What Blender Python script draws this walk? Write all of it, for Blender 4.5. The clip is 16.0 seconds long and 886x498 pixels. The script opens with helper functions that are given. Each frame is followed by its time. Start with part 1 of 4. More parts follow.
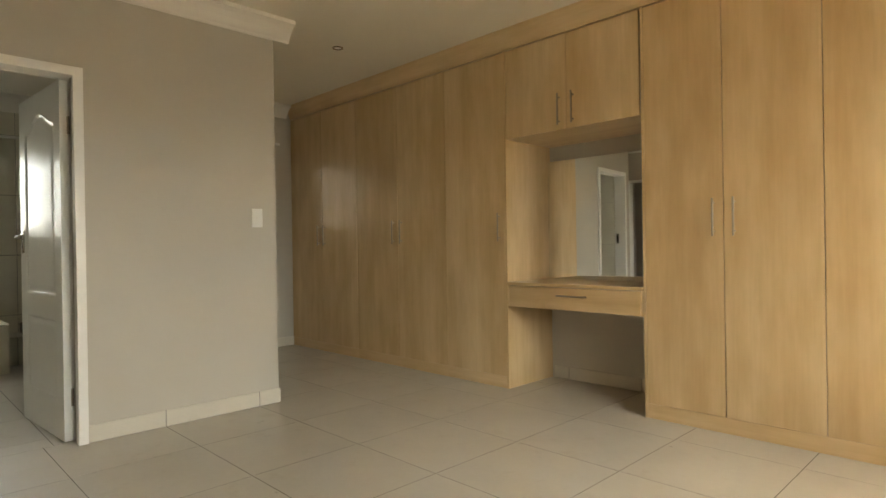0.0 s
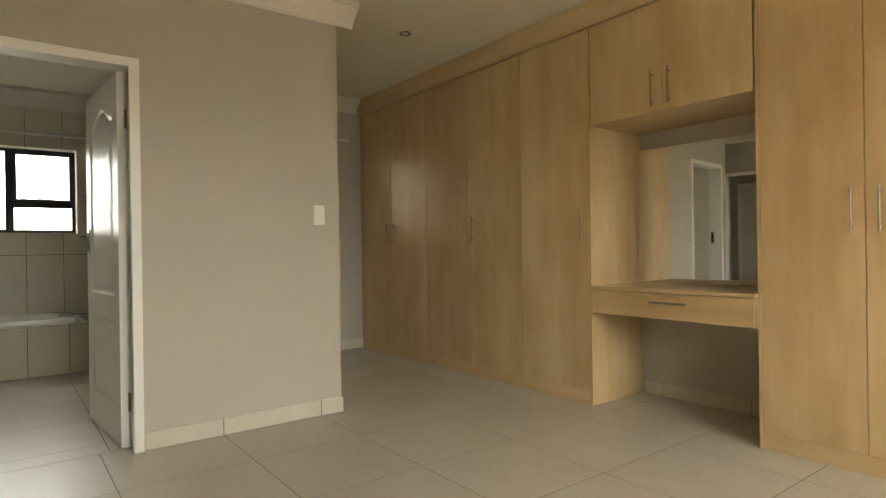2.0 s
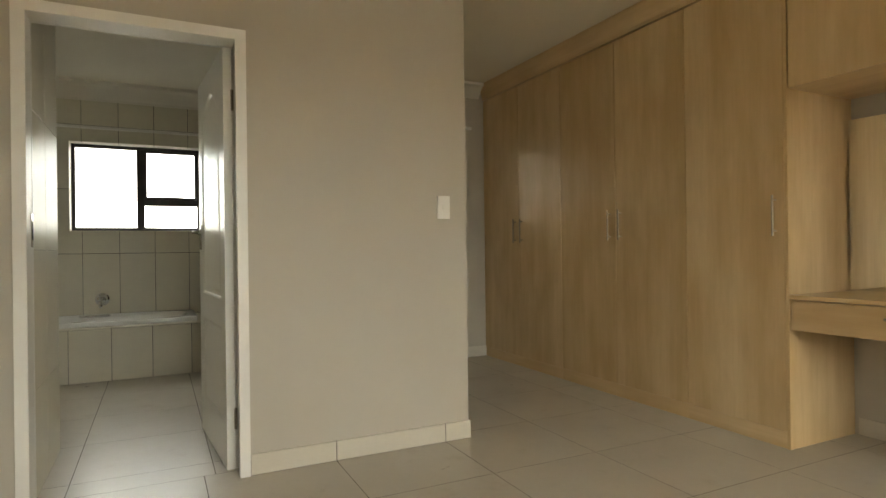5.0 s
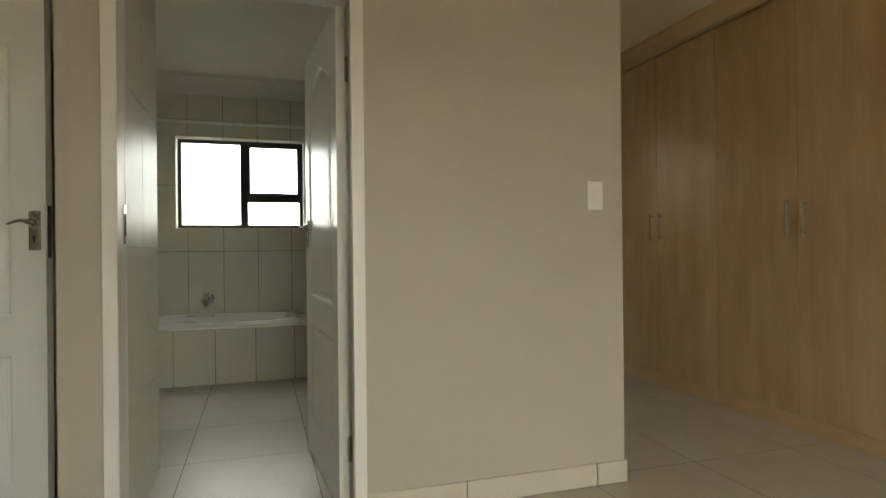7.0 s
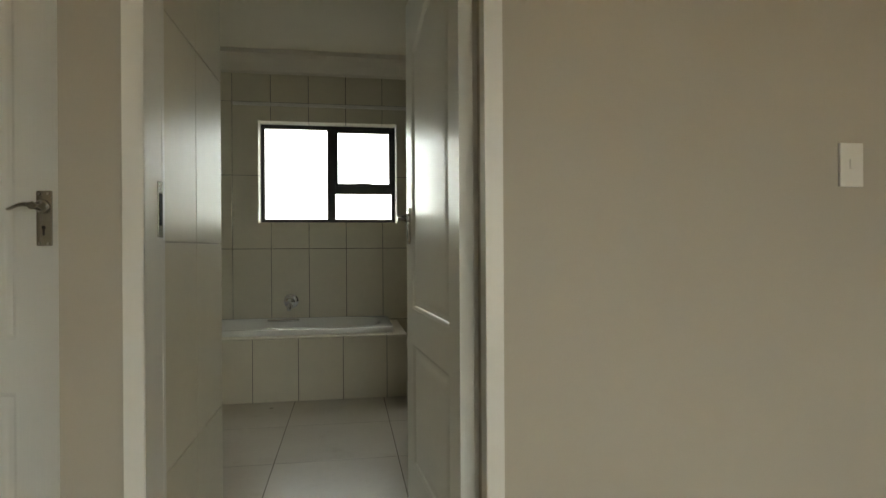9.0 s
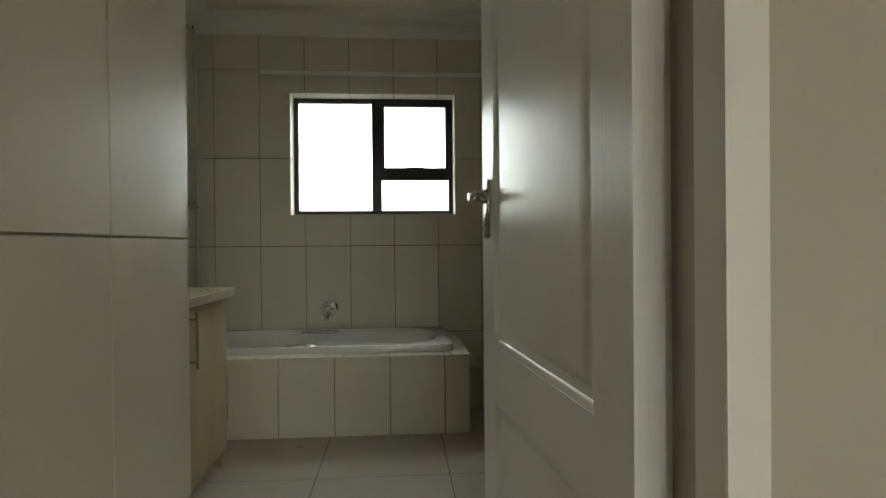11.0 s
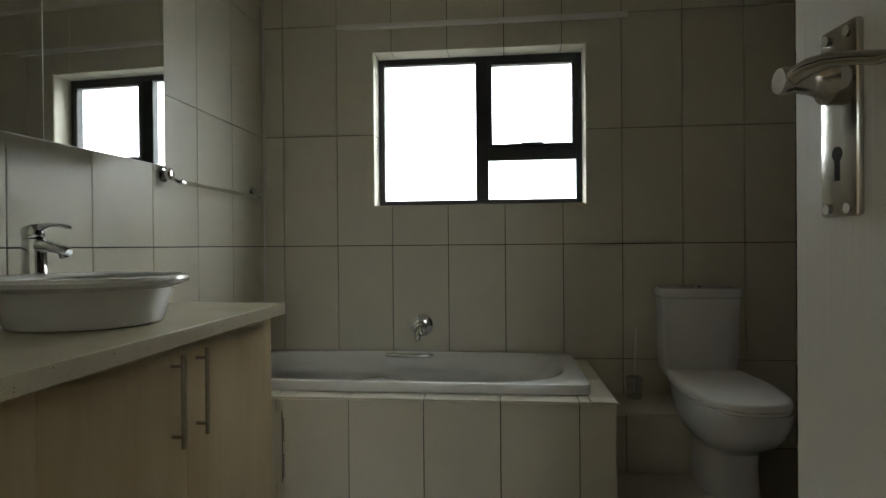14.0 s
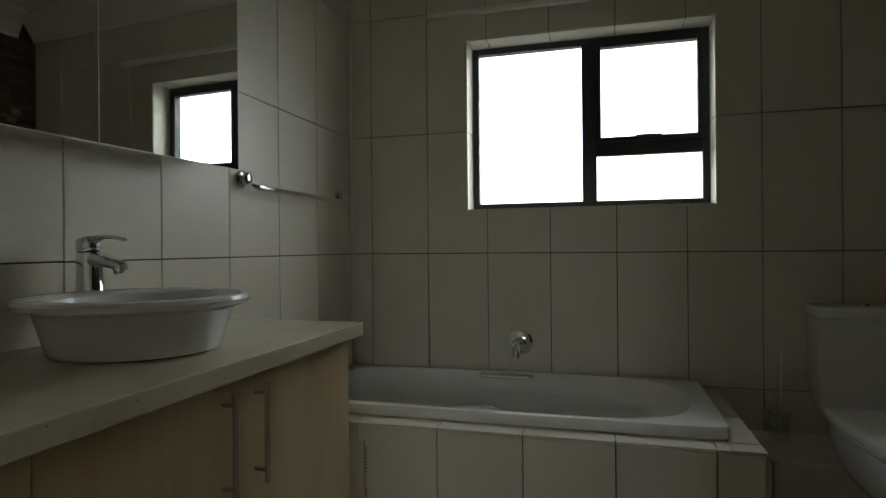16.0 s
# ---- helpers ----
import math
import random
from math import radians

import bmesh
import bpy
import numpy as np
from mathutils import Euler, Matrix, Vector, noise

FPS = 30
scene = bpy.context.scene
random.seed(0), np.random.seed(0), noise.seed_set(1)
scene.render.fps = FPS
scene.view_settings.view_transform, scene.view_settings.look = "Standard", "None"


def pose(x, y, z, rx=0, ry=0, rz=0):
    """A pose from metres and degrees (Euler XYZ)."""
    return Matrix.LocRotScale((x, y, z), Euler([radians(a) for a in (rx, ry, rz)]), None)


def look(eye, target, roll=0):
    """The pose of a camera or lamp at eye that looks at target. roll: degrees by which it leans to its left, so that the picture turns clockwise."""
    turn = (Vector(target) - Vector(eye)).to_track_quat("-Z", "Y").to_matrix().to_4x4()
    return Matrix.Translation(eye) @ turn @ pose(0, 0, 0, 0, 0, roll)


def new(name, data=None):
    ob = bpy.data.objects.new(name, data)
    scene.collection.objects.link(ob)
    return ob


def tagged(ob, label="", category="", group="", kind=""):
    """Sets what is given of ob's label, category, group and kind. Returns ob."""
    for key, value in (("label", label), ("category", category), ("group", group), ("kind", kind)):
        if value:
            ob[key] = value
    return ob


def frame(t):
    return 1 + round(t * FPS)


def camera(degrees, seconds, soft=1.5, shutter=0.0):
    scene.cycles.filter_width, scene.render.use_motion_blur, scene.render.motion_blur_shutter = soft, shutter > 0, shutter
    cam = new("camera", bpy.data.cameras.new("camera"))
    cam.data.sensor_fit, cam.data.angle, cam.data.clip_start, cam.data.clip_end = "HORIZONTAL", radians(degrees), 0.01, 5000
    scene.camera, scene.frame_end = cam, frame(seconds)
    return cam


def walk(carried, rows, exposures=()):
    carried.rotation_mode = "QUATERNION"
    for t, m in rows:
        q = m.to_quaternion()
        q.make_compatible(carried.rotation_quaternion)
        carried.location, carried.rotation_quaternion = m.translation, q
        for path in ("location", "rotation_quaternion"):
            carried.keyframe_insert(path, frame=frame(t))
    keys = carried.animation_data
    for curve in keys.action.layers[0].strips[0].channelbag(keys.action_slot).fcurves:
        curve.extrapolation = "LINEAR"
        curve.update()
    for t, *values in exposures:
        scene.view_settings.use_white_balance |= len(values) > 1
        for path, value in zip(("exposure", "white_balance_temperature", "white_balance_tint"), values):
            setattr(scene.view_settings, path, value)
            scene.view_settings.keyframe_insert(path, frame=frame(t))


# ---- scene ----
# seconds, stops, kelvin, tint
EXPOSURES = [(0, 2.90, 7700, 9), (3.5, 2.86, 7950, 9), (6.5, 2.63, 7700, 7), (9, 2.34, 7480, 5), (10, 2.29, 7300, 5), (12.5, 2.46, 7050, 6), (13.5, 2.25, 6950, 8), (14.5, 2.24, 6850, 9), (16, 1.74, 6800, 9)]
cam = camera(74.5, 16.0)
# seconds, eye, yaw, pitch, roll
PATH = [
    (0, (3.711, -2.028, 1.058), 45.39, -0.12, -0.90),
    (0.5, (3.660, -1.955, 1.056), 47.60, -0.18, -0.89),
    (1, (3.600, -1.885, 1.056), 49.57, -0.16, -0.89),
    (1.5, (3.529, -1.822, 1.055), 51.25, -0.10, -0.83),
    (2, (3.447, -1.765, 1.054), 52.79, -0.02, -0.83),
    (2.5, (3.360, -1.716, 1.054), 54.50, -0.01, -0.79),
    (3, (3.270, -1.671, 1.053), 56.37, -0.07, -0.78),
    (3.5, (3.176, -1.627, 1.052), 58.26, -0.06, -0.77),
    (4, (3.075, -1.589, 1.051), 60.20, 0.03, -0.80),
    (5.25, (2.797, -1.549, 1.050), 64.84, 0.10, -0.66),
    (6.5, (2.425, -1.554, 1.050), 70.02, 0.40, -0.51),
    (7, (2.258, -1.559, 1.050), 72.49, 0.03, -0.56),
    (7.5, (2.077, -1.562, 1.050), 74.74, -0.12, -0.48),
    (8, (1.883, -1.563, 1.050), 76.86, -0.09, -0.46),
    (8.5, (1.675, -1.563, 1.050), 78.87, -0.07, -0.24),
    (9, (1.455, -1.561, 1.050), 80.65, -0.10, -0.32),
    (9.5, (1.224, -1.554, 1.050), 81.97, -0.40, -0.79),
    (10, (0.990, -1.545, 1.050), 83.47, -0.34, -0.46),
    (11.25, (0.460, -1.533, 1.051), 86.23, -0.42, -0.55),
    (12.5, (-0.014, -1.533, 1.052), 89.03, -0.40, -0.45),
    (13, (-0.170, -1.537, 1.044), 90.79, -0.34, -0.51),
    (13.5, (-0.288, -1.553, 1.043), 93.25, -0.24, -0.51),
    (14, (-0.378, -1.571, 1.047), 96.03, -0.32, -0.49),
    (14.5, (-0.457, -1.582, 1.046), 98.76, -0.33, -0.48),
    (15, (-0.538, -1.591, 1.048), 101.15, -0.33, -0.50),
    (15.5, (-0.614, -1.604, 1.049), 103.45, -0.32, -0.52),
    (16, (-0.683, -1.619, 1.076), 105.57, -0.06, -0.53),
]
walk(cam, [(t, pose(*e, 90 + p, 0, y) @ pose(0, 0, 0, 0, 0, r)) for t, e, y, p, r in PATH], EXPOSURES)


# ---- light: sun and hazy sky through the windows ----
world = bpy.data.worlds.new("sky")
scene.world = world
world.use_nodes = True
wn, wl = world.node_tree.nodes, world.node_tree.links
sky = wn.new("ShaderNodeTexSky")
sky.sky_type, sky.sun_disc = "NISHITA", False
sky.sun_elevation, sky.sun_rotation = radians(61), radians(90)
wl.new(sky.outputs[0], wn["Background"].inputs[0])
wn["Background"].inputs[1].default_value = 0.05
sun = new("sun", bpy.data.lights.new("sun", "SUN"))
sun.data.energy, sun.data.angle, sun.data.color = 3.3, radians(0.6), (1.0, 0.84, 0.62)
sun.matrix_world = look((5, 0, 9), (0, 0, 0))


def window_light(name, eye, target, w, h, watts, color):
    lamp = new(name, bpy.data.lights.new(name, "AREA"))
    lamp.data.shape, lamp.data.size, lamp.data.size_y = "RECTANGLE", w, h
    lamp.data.energy, lamp.data.color = watts, color
    lamp.matrix_world = look(eye, target)
    return lamp


window_light("bathroom_daylight", (-8.2, -1.708, 4.05), (-3.5, -1.708, 1.55), 26.0, 6.5, 920, (0.88, 0.95, 1.0))
window_light("passage_daylight", (-2.40, 0.58, 1.68), (0, 0.58, 1.68), 0.9, 0.9, 0.07, (0.95, 0.98, 1.0))
window_light("bedroom_daylight", (12.0, 0.5, 4.7), (4.9, -0.2, 1.5), 16.0, 5.0, 325, (0.87, 0.95, 1.0))

# ---- materials ----


def material(name, base, rough=0.5, metal=0.0, build=None):
    m = bpy.data.materials.new(name)
    m.use_nodes = True
    n, l = m.node_tree.nodes, m.node_tree.links
    p = n["Principled BSDF"]
    p.inputs["Base Color"].default_value = (*base, 1)
    p.inputs["Roughness"].default_value, p.inputs["Metallic"].default_value = rough, metal
    if build:
        build(n, l, p)
    return m


def coords(n, l, scale, jitter=True):
    """Object coordinates, scaled, shifted by the object's random number."""
    tc, mp = n.new("ShaderNodeTexCoord"), n.new("ShaderNodeMapping")
    mp.inputs["Scale"].default_value = scale
    l.new(tc.outputs["Object"], mp.inputs["Vector"])
    if jitter:
        oi, mul = n.new("ShaderNodeObjectInfo"), n.new("ShaderNodeVectorMath")
        mul.operation = "SCALE"
        mul.inputs[0].default_value = (37, 23, 51)
        l.new(oi.outputs["Random"], mul.inputs["Scale"])
        l.new(mul.outputs[0], mp.inputs["Location"])
    return mp.outputs[0]


def noise_tex(n, l, vec, scale, detail=4, rough=0.55):
    t = n.new("ShaderNodeTexNoise")
    t.inputs["Scale"].default_value, t.inputs["Detail"].default_value, t.inputs["Roughness"].default_value = scale, detail, rough
    l.new(vec, t.inputs["Vector"])
    return t.outputs["Fac"]


def ramp(n, l, fac, stops):
    r = n.new("ShaderNodeValToRGB")
    while len(r.color_ramp.elements) < len(stops):
        r.color_ramp.elements.new(0.5)
    for e, (pos, col) in zip(r.color_ramp.elements, stops):
        e.position, e.color = pos, (*col, 1)
    l.new(fac, r.inputs[0])
    return r.outputs[0]


def mix(n, l, kind, fac, a, b):
    m = n.new("ShaderNodeMix")
    m.data_type, m.blend_type = "RGBA", kind
    if isinstance(fac, float):
        m.inputs[0].default_value = fac
    else:
        l.new(fac, m.inputs[0])
    l.new(a, m.inputs[6])
    l.new(b, m.inputs[7])
    return m.outputs[2]


def bump(n, l, p, height, strength, dist):
    b = n.new("ShaderNodeBump")
    b.inputs["Strength"].default_value, b.inputs["Distance"].default_value = strength, dist
    l.new(height, b.inputs["Height"])
    l.new(b.outputs[0], p.inputs["Normal"])


def scaled(c, k):
    return tuple(min(1.0, v * k) for v in c)


def mottled(name, base, rough, big=2.0, fine=60.0, spread=0.06, relief=0.1, dist=0.002, gloss_var=0.08, stretch=(1, 1, 1), jitter=True, metal=0.0):
    """Two scales of variation in colour, and fine relief."""
    def build(n, l, p):
        v = coords(n, l, stretch, jitter)
        a, b = noise_tex(n, l, v, big), noise_tex(n, l, v, fine)
        c1 = ramp(n, l, a, [(0.3, scaled(base, 1 - spread)), (0.7, scaled(base, 1 + spread))])
        c2 = ramp(n, l, b, [(0.3, (1 - spread,) * 3), (0.7, (1.0,) * 3)])
        l.new(mix(n, l, "MULTIPLY", 0.7, c1, c2), p.inputs["Base Color"])
        mr = n.new("ShaderNodeMapRange")
        mr.inputs["To Min"].default_value, mr.inputs["To Max"].default_value = max(0.02, rough - gloss_var), rough + gloss_var
        l.new(a, mr.inputs[0])
        l.new(mr.outputs[0], p.inputs["Roughness"])
        bump(n, l, p, b, relief, dist)
    return material(name, base, rough, metal, build)


def laminate(name, stretch, tones=((0.61, 0.423, 0.222), (0.69, 0.508, 0.292), (0.77, 0.60, 0.378))):
    """Pale maple laminate: long soft streaks and fine pores along the grain."""
    def build(n, l, p):
        v = coords(n, l, stretch)
        a, b, c = noise_tex(n, l, v, 3.0, 3), noise_tex(n, l, v, 14.0, 6, 0.65), noise_tex(n, l, v, 60.0, 2)
        c1 = ramp(n, l, a, list(zip((0.25, 0.55, 0.8), tones)))
        c2 = ramp(n, l, b, [(0.3, (0.90, 0.875, 0.835)), (0.62, (1, 1, 1))])
        patch = noise_tex(n, l, coords(n, l, tuple(1.0 if k == 1 else 0.3 for k in stretch)), 7.0, 3, 0.5)
        c1 = mix(n, l, "MULTIPLY", 0.85, c1, ramp(n, l, patch, [(0.34, (0.86, 0.815, 0.745)), (0.62, (1, 1, 1))]))
        c3 = ramp(n, l, c, [(0.35, (0.955, 0.945, 0.93)), (0.6, (1, 1, 1))])
        l.new(mix(n, l, "MULTIPLY", 0.8, mix(n, l, "MULTIPLY", 0.75, c1, c2), c3), p.inputs["Base Color"])
        bump(n, l, p, c, 0.06, 0.001)
    return material(name, (0.62, 0.45, 0.24), 0.30, 0, build)


PAINT = mottled("greige_wall_paint", (0.505, 0.466, 0.398), 0.55, 1.3, 180, 0.03, 0.12, 0.001, 0.05, jitter=False)
CEIL = mottled("ceiling_paint", (0.77, 0.72, 0.61), 0.75, 0.9, 140, 0.025, 0.1, 0.001, jitter=False)
CORNICE = mottled("cornice_paint", (0.80, 0.77, 0.71), 0.6, 1.5, 120, 0.02, 0.05, 0.001, jitter=False)
WOOD = laminate("maple_laminate_upright", (1, 1, 0.06))
WOOD_H = laminate("maple_laminate_lengthwise", (0.06, 1, 1))
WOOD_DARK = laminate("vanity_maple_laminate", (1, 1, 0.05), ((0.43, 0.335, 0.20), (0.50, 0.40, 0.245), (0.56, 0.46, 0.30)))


def porcelain(n, l, p):
    v = coords(n, l, (1, 1, 1))
    a, b = noise_tex(n, l, v, 2.2), noise_tex(n, l, v, 45.0)
    c1 = ramp(n, l, a, [(0.3, (0.465, 0.422, 0.355)), (0.7, (0.52, 0.475, 0.402))])
    c2 = ramp(n, l, b, [(0.3, (0.955, 0.95, 0.94)), (0.7, (1, 1, 1))])
    smudge = noise_tex(n, l, coords(n, l, (1, 1, 1)), 6.5, 5, 0.62)
    c3 = ramp(n, l, smudge, [(0.60, (1, 1, 1)), (0.72, (0.80, 0.76, 0.70))])
    l.new(mix(n, l, "MULTIPLY", 0.45, mix(n, l, "MULTIPLY", 0.7, c1, c2), c3), p.inputs["Base Color"])
    mr = n.new("ShaderNodeMapRange")
    mr.inputs["To Min"].default_value, mr.inputs["To Max"].default_value = 0.24, 0.36
    l.new(smudge, mr.inputs[0])
    l.new(mr.outputs[0], p.inputs["Roughness"])
    bump(n, l, p, b, 0.03, 0.0006)


FLOOR = material("cream_porcelain", (0.5, 0.455, 0.385), 0.225, 0, porcelain)
GROUT = mottled("floor_grout", (0.075, 0.052, 0.038), 0.9, 4, 90, 0.12, 0.3, 0.002, jitter=False)
SKIRT = mottled("cream_skirting_tile", (0.62, 0.575, 0.49), 0.36, 2.0, 60, 0.05, 0.05, 0.0008, 0.05)
TILE = mottled("glazed_wall_tile", (0.69, 0.655, 0.545), 0.38, 3.2, 26, 0.035, 0.05, 0.0012, 0.04)
TGROUT = mottled("wall_tile_grout", (0.055, 0.044, 0.035), 0.85, 5, 80, 0.1, 0.2, 0.001, jitter=False)
FRAMEW = mottled("white_enamel", (0.84, 0.83, 0.795), 0.36, 2.0, 40, 0.02, 0.05, 0.0008, 0.05)


def grain_door(n, l, p):
    v = coords(n, l, (1, 1, 0.03), False)
    a, b = noise_tex(n, l, v, 165.0, 3, 0.6), noise_tex(n, l, coords(n, l, (1, 1, 1), False), 1.6)
    l.new(ramp(n, l, b, [(0.3, (0.80, 0.80, 0.765)), (0.7, (0.86, 0.86, 0.825))]), p.inputs["Base Color"])
    bump(n, l, p, a, 0.38, 0.0015)


DOORW = material("white_grained_door_paint", (0.83, 0.83, 0.8), 0.28, 0, grain_door)
CHROME = material("chrome", (0.72, 0.73, 0.74), 0.07, 1)
RAIL = mottled("polished_rail_chrome", (0.80, 0.80, 0.78), 0.11, 8, 120, 0.01, 0.02, 0.0002, 0.03, metal=1.0)
NICKEL = mottled("brushed_nickel", (0.34, 0.295, 0.23), 0.34, 8, 220, 0.05, 0.05, 0.0003, 0.04, metal=1.0)
STEEL = mottled("satin_steel", (0.46, 0.44, 0.40), 0.2, 10, 160, 0.06, 0.05, 0.0003, 0.04, metal=1.0)
CERAMIC = mottled("white_ceramic", (0.74, 0.745, 0.73), 0.09, 1.5, 30, 0.012, 0.01, 0.0003, 0.02)
ACRYLIC = mottled("white_acrylic", (0.80, 0.80, 0.78), 0.09, 1.5, 30, 0.015, 0.01, 0.0004, 0.03)
BLACKALU = mottled("black_aluminium", (0.017, 0.018, 0.021), 0.38, 3, 120, 0.1, 0.04, 0.0004, 0.05)
PLASTIC = mottled("white_plastic", (0.80, 0.79, 0.76), 0.4, 4, 90, 0.015, 0.03, 0.0003)
def clear_plastic(n, l, p):
    p.inputs["Alpha"].default_value = 0.28


CLEARP = material("clear_grey_plastic", (0.80, 0.80, 0.76), 0.18, 0, clear_plastic)
# flat black for the shade inside the keyholes and strike slot
BLACK = material("hole_shade_black", (0.015, 0.015, 0.015), 0.7)
DARKGAP = mottled("dark_slot", (0.03, 0.028, 0.025), 0.8, 4, 60, 0.1, 0.1, 0.001)
MIRROR = material("silvered_mirror", (0.86, 0.88, 0.87), 0.015, 1)
LENS = mottled("frosted_lamp_glass", (0.74, 0.72, 0.66), 0.3, 4, 60, 0.03, 0.03, 0.0005)
HALLPAINT = mottled("dim_hall_paint", (0.50, 0.45, 0.38), 0.6, 1.3, 150, 0.03, 0.1, 0.001, jitter=False)


def pane_glass(n, l, p):
    p.inputs["Transmission Weight"].default_value, p.inputs["IOR"].default_value = 1.0, 1.45


GLASS = material("window_glass", (0.97, 0.99, 0.99), 0.0, 0, pane_glass)
# glass colour darkened only to let less daylight into the passage
DIM_GLASS = material("daylight_cutting_glass", (0.50, 0.46, 0.40), 0.0, 0, pane_glass)


def quartz(n, l, p):
    v = coords(n, l, (1, 1, 1), False)
    a = noise_tex(n, l, v, 5.0)
    vo = n.new("ShaderNodeTexVoronoi")
    vo.inputs["Scale"].default_value = 130
    l.new(v, vo.inputs["Vector"])
    c1 = ramp(n, l, a, [(0.3, (0.455, 0.405, 0.29)), (0.7, (0.515, 0.465, 0.345))])
    c2 = ramp(n, l, vo.outputs["Distance"], [(0.08, (0.45, 0.40, 0.32)), (0.17, (1, 1, 1))])
    l.new(mix(n, l, "MULTIPLY", 0.8, c1, c2), p.inputs["Base Color"])


QUARTZ = material("cream_quartz", (0.6, 0.56, 0.48), 0.22, 0, quartz)


def mosaic_mat(n, l, p):
    g = n.new("ShaderNodeNewGeometry")
    c = ramp(n, l, g.outputs["Random Per Island"], [(0.0, (0.055, 0.036, 0.028)), (0.35, (0.12, 0.072, 0.052)), (0.6, (0.21, 0.12, 0.084)), (0.85, (0.08, 0.054, 0.044)), (1.0, (0.31, 0.20, 0.15))])
    l.new(c, p.inputs["Base Color"])


MOSAIC = material("brown_stone_mosaic", (0.05, 0.03, 0.02), 0.5, 0, mosaic_mat)

# ---- mesh helpers ----
BASE = {}


def thing(name, at, label, category, group="", kind=""):
    ob = new(name)
    ob.empty_display_size = 0.1
    ob.location = at
    BASE[ob] = Vector(at)
    return tagged(ob, label, category, group, kind)


def part(name, bm, mat, parent=None, label="", smooth=False, local=False):
    """One mesh object; bm is in world coordinates unless local."""
    if parent is not None and not local:
        bm.transform(Matrix.Translation(-BASE[parent]))
    me = bpy.data.meshes.new(name)
    bmesh.ops.recalc_face_normals(bm, faces=bm.faces)
    bm.to_mesh(me)
    bm.free()
    me.materials.append(mat)
    if smooth:
        me.shade_smooth()
        me.set_sharp_from_angle(angle=radians(38))
    ob = new(name, me)
    BASE[ob] = Vector((0, 0, 0))
    if parent is not None:
        ob.parent = parent
        if not local:
            BASE[ob] = BASE[parent].copy()
    if label:
        tagged(ob, label)
    return ob


def structure(name, bm, mat, label, category):
    return tagged(part(name, bm, mat), label, category, "", "structure")


def box(bm, x0, x1, y0, y1, z0, z1, bevel=0.0, seg=2):
    m = Matrix.Translation(((x0 + x1) / 2, (y0 + y1) / 2, (z0 + z1) / 2)) @ Matrix.Diagonal((abs(x1 - x0), abs(y1 - y0), abs(z1 - z0), 1))
    r = bmesh.ops.create_cube(bm, size=1, matrix=m)
    if bevel:
        es = list({e for v in r["verts"] for e in v.link_edges})
        bmesh.ops.bevel(bm, geom=es, offset=bevel, segments=seg, affect="EDGES", profile=0.5)
    return bm


def boxes(*rows, bevel=0.0):
    bm = bmesh.new()
    for r in rows:
        box(bm, *r, bevel=bevel)
    return bm


def rod(bm, a, b, r, seg=14, r2=None):
    a, b = Vector(a), Vector(b)
    d = b - a
    m = Matrix.Translation((a + b) / 2) @ d.to_track_quat("Z", "Y").to_matrix().to_4x4()
    bmesh.ops.create_cone(bm, cap_ends=True, segments=seg, radius1=r, radius2=r if r2 is None else r2, depth=d.length, matrix=m)
    return bm


def loft(bm, rings, seg=40, cap=(True, True)):
    """rings: (centre x, y, z, half x, half y, exponent); joined in turn."""
    loops = []
    for cx, cy, cz, rx, ry, ex in rings:
        lp = []
        for k in range(seg):
            a = 2 * math.pi * k / seg
            c, s = math.cos(a), math.sin(a)
            lp.append(bm.verts.new((cx + rx * math.copysign(abs(c) ** (2 / ex), c), cy + ry * math.copysign(abs(s) ** (2 / ex), s), cz)))
        loops.append(lp)
    for p, q in zip(loops, loops[1:]):
        for k in range(seg):
            bm.faces.new((p[k], p[(k + 1) % seg], q[(k + 1) % seg], q[k]))
    if cap[0]:
        bm.faces.new(loops[0][::-1])
    if cap[1]:
        bm.faces.new(loops[-1])
    return bm


def tube(bm, pts, radii, seg=12):
    """A round tube through points, with a radius at each."""
    pts = [Vector(p) for p in pts]
    loops = []
    for i, p in enumerate(pts):
        d = (pts[min(i + 1, len(pts) - 1)] - pts[max(i - 1, 0)]).normalized()
        u = d.orthogonal().normalized() if i == 0 else (u - d * u.dot(d)).normalized()
        w = d.cross(u)
        loops.append([bm.verts.new(p + radii[i] * (math.cos(2 * math.pi * k / seg) * u + math.sin(2 * math.pi * k / seg) * w)) for k in range(seg)])
    for a, b in zip(loops, loops[1:]):
        for k in range(seg):
            bm.faces.new((a[k], a[(k + 1) % seg], b[(k + 1) % seg], b[k]))
    bm.faces.new(loops[0][::-1])
    bm.faces.new(loops[-1])
    return bm


def prism(bm, outline, axis, lo, hi):
    """Extrude a flat outline (pairs) along an axis from lo to hi."""
    def at(u, v, w):
        return {"x": (w, u, v), "y": (u, w, v), "z": (u, v, w)}[axis]
    a = [bm.verts.new(at(u, v, lo)) for u, v in outline]
    b = [bm.verts.new(at(u, v, hi)) for u, v in outline]
    bm.faces.new(a)
    bm.faces.new(b[::-1])
    n = len(outline)
    for k in range(n):
        bm.faces.new((a[k], a[(k + 1) % n], b[(k + 1) % n], b[k]))
    return bm


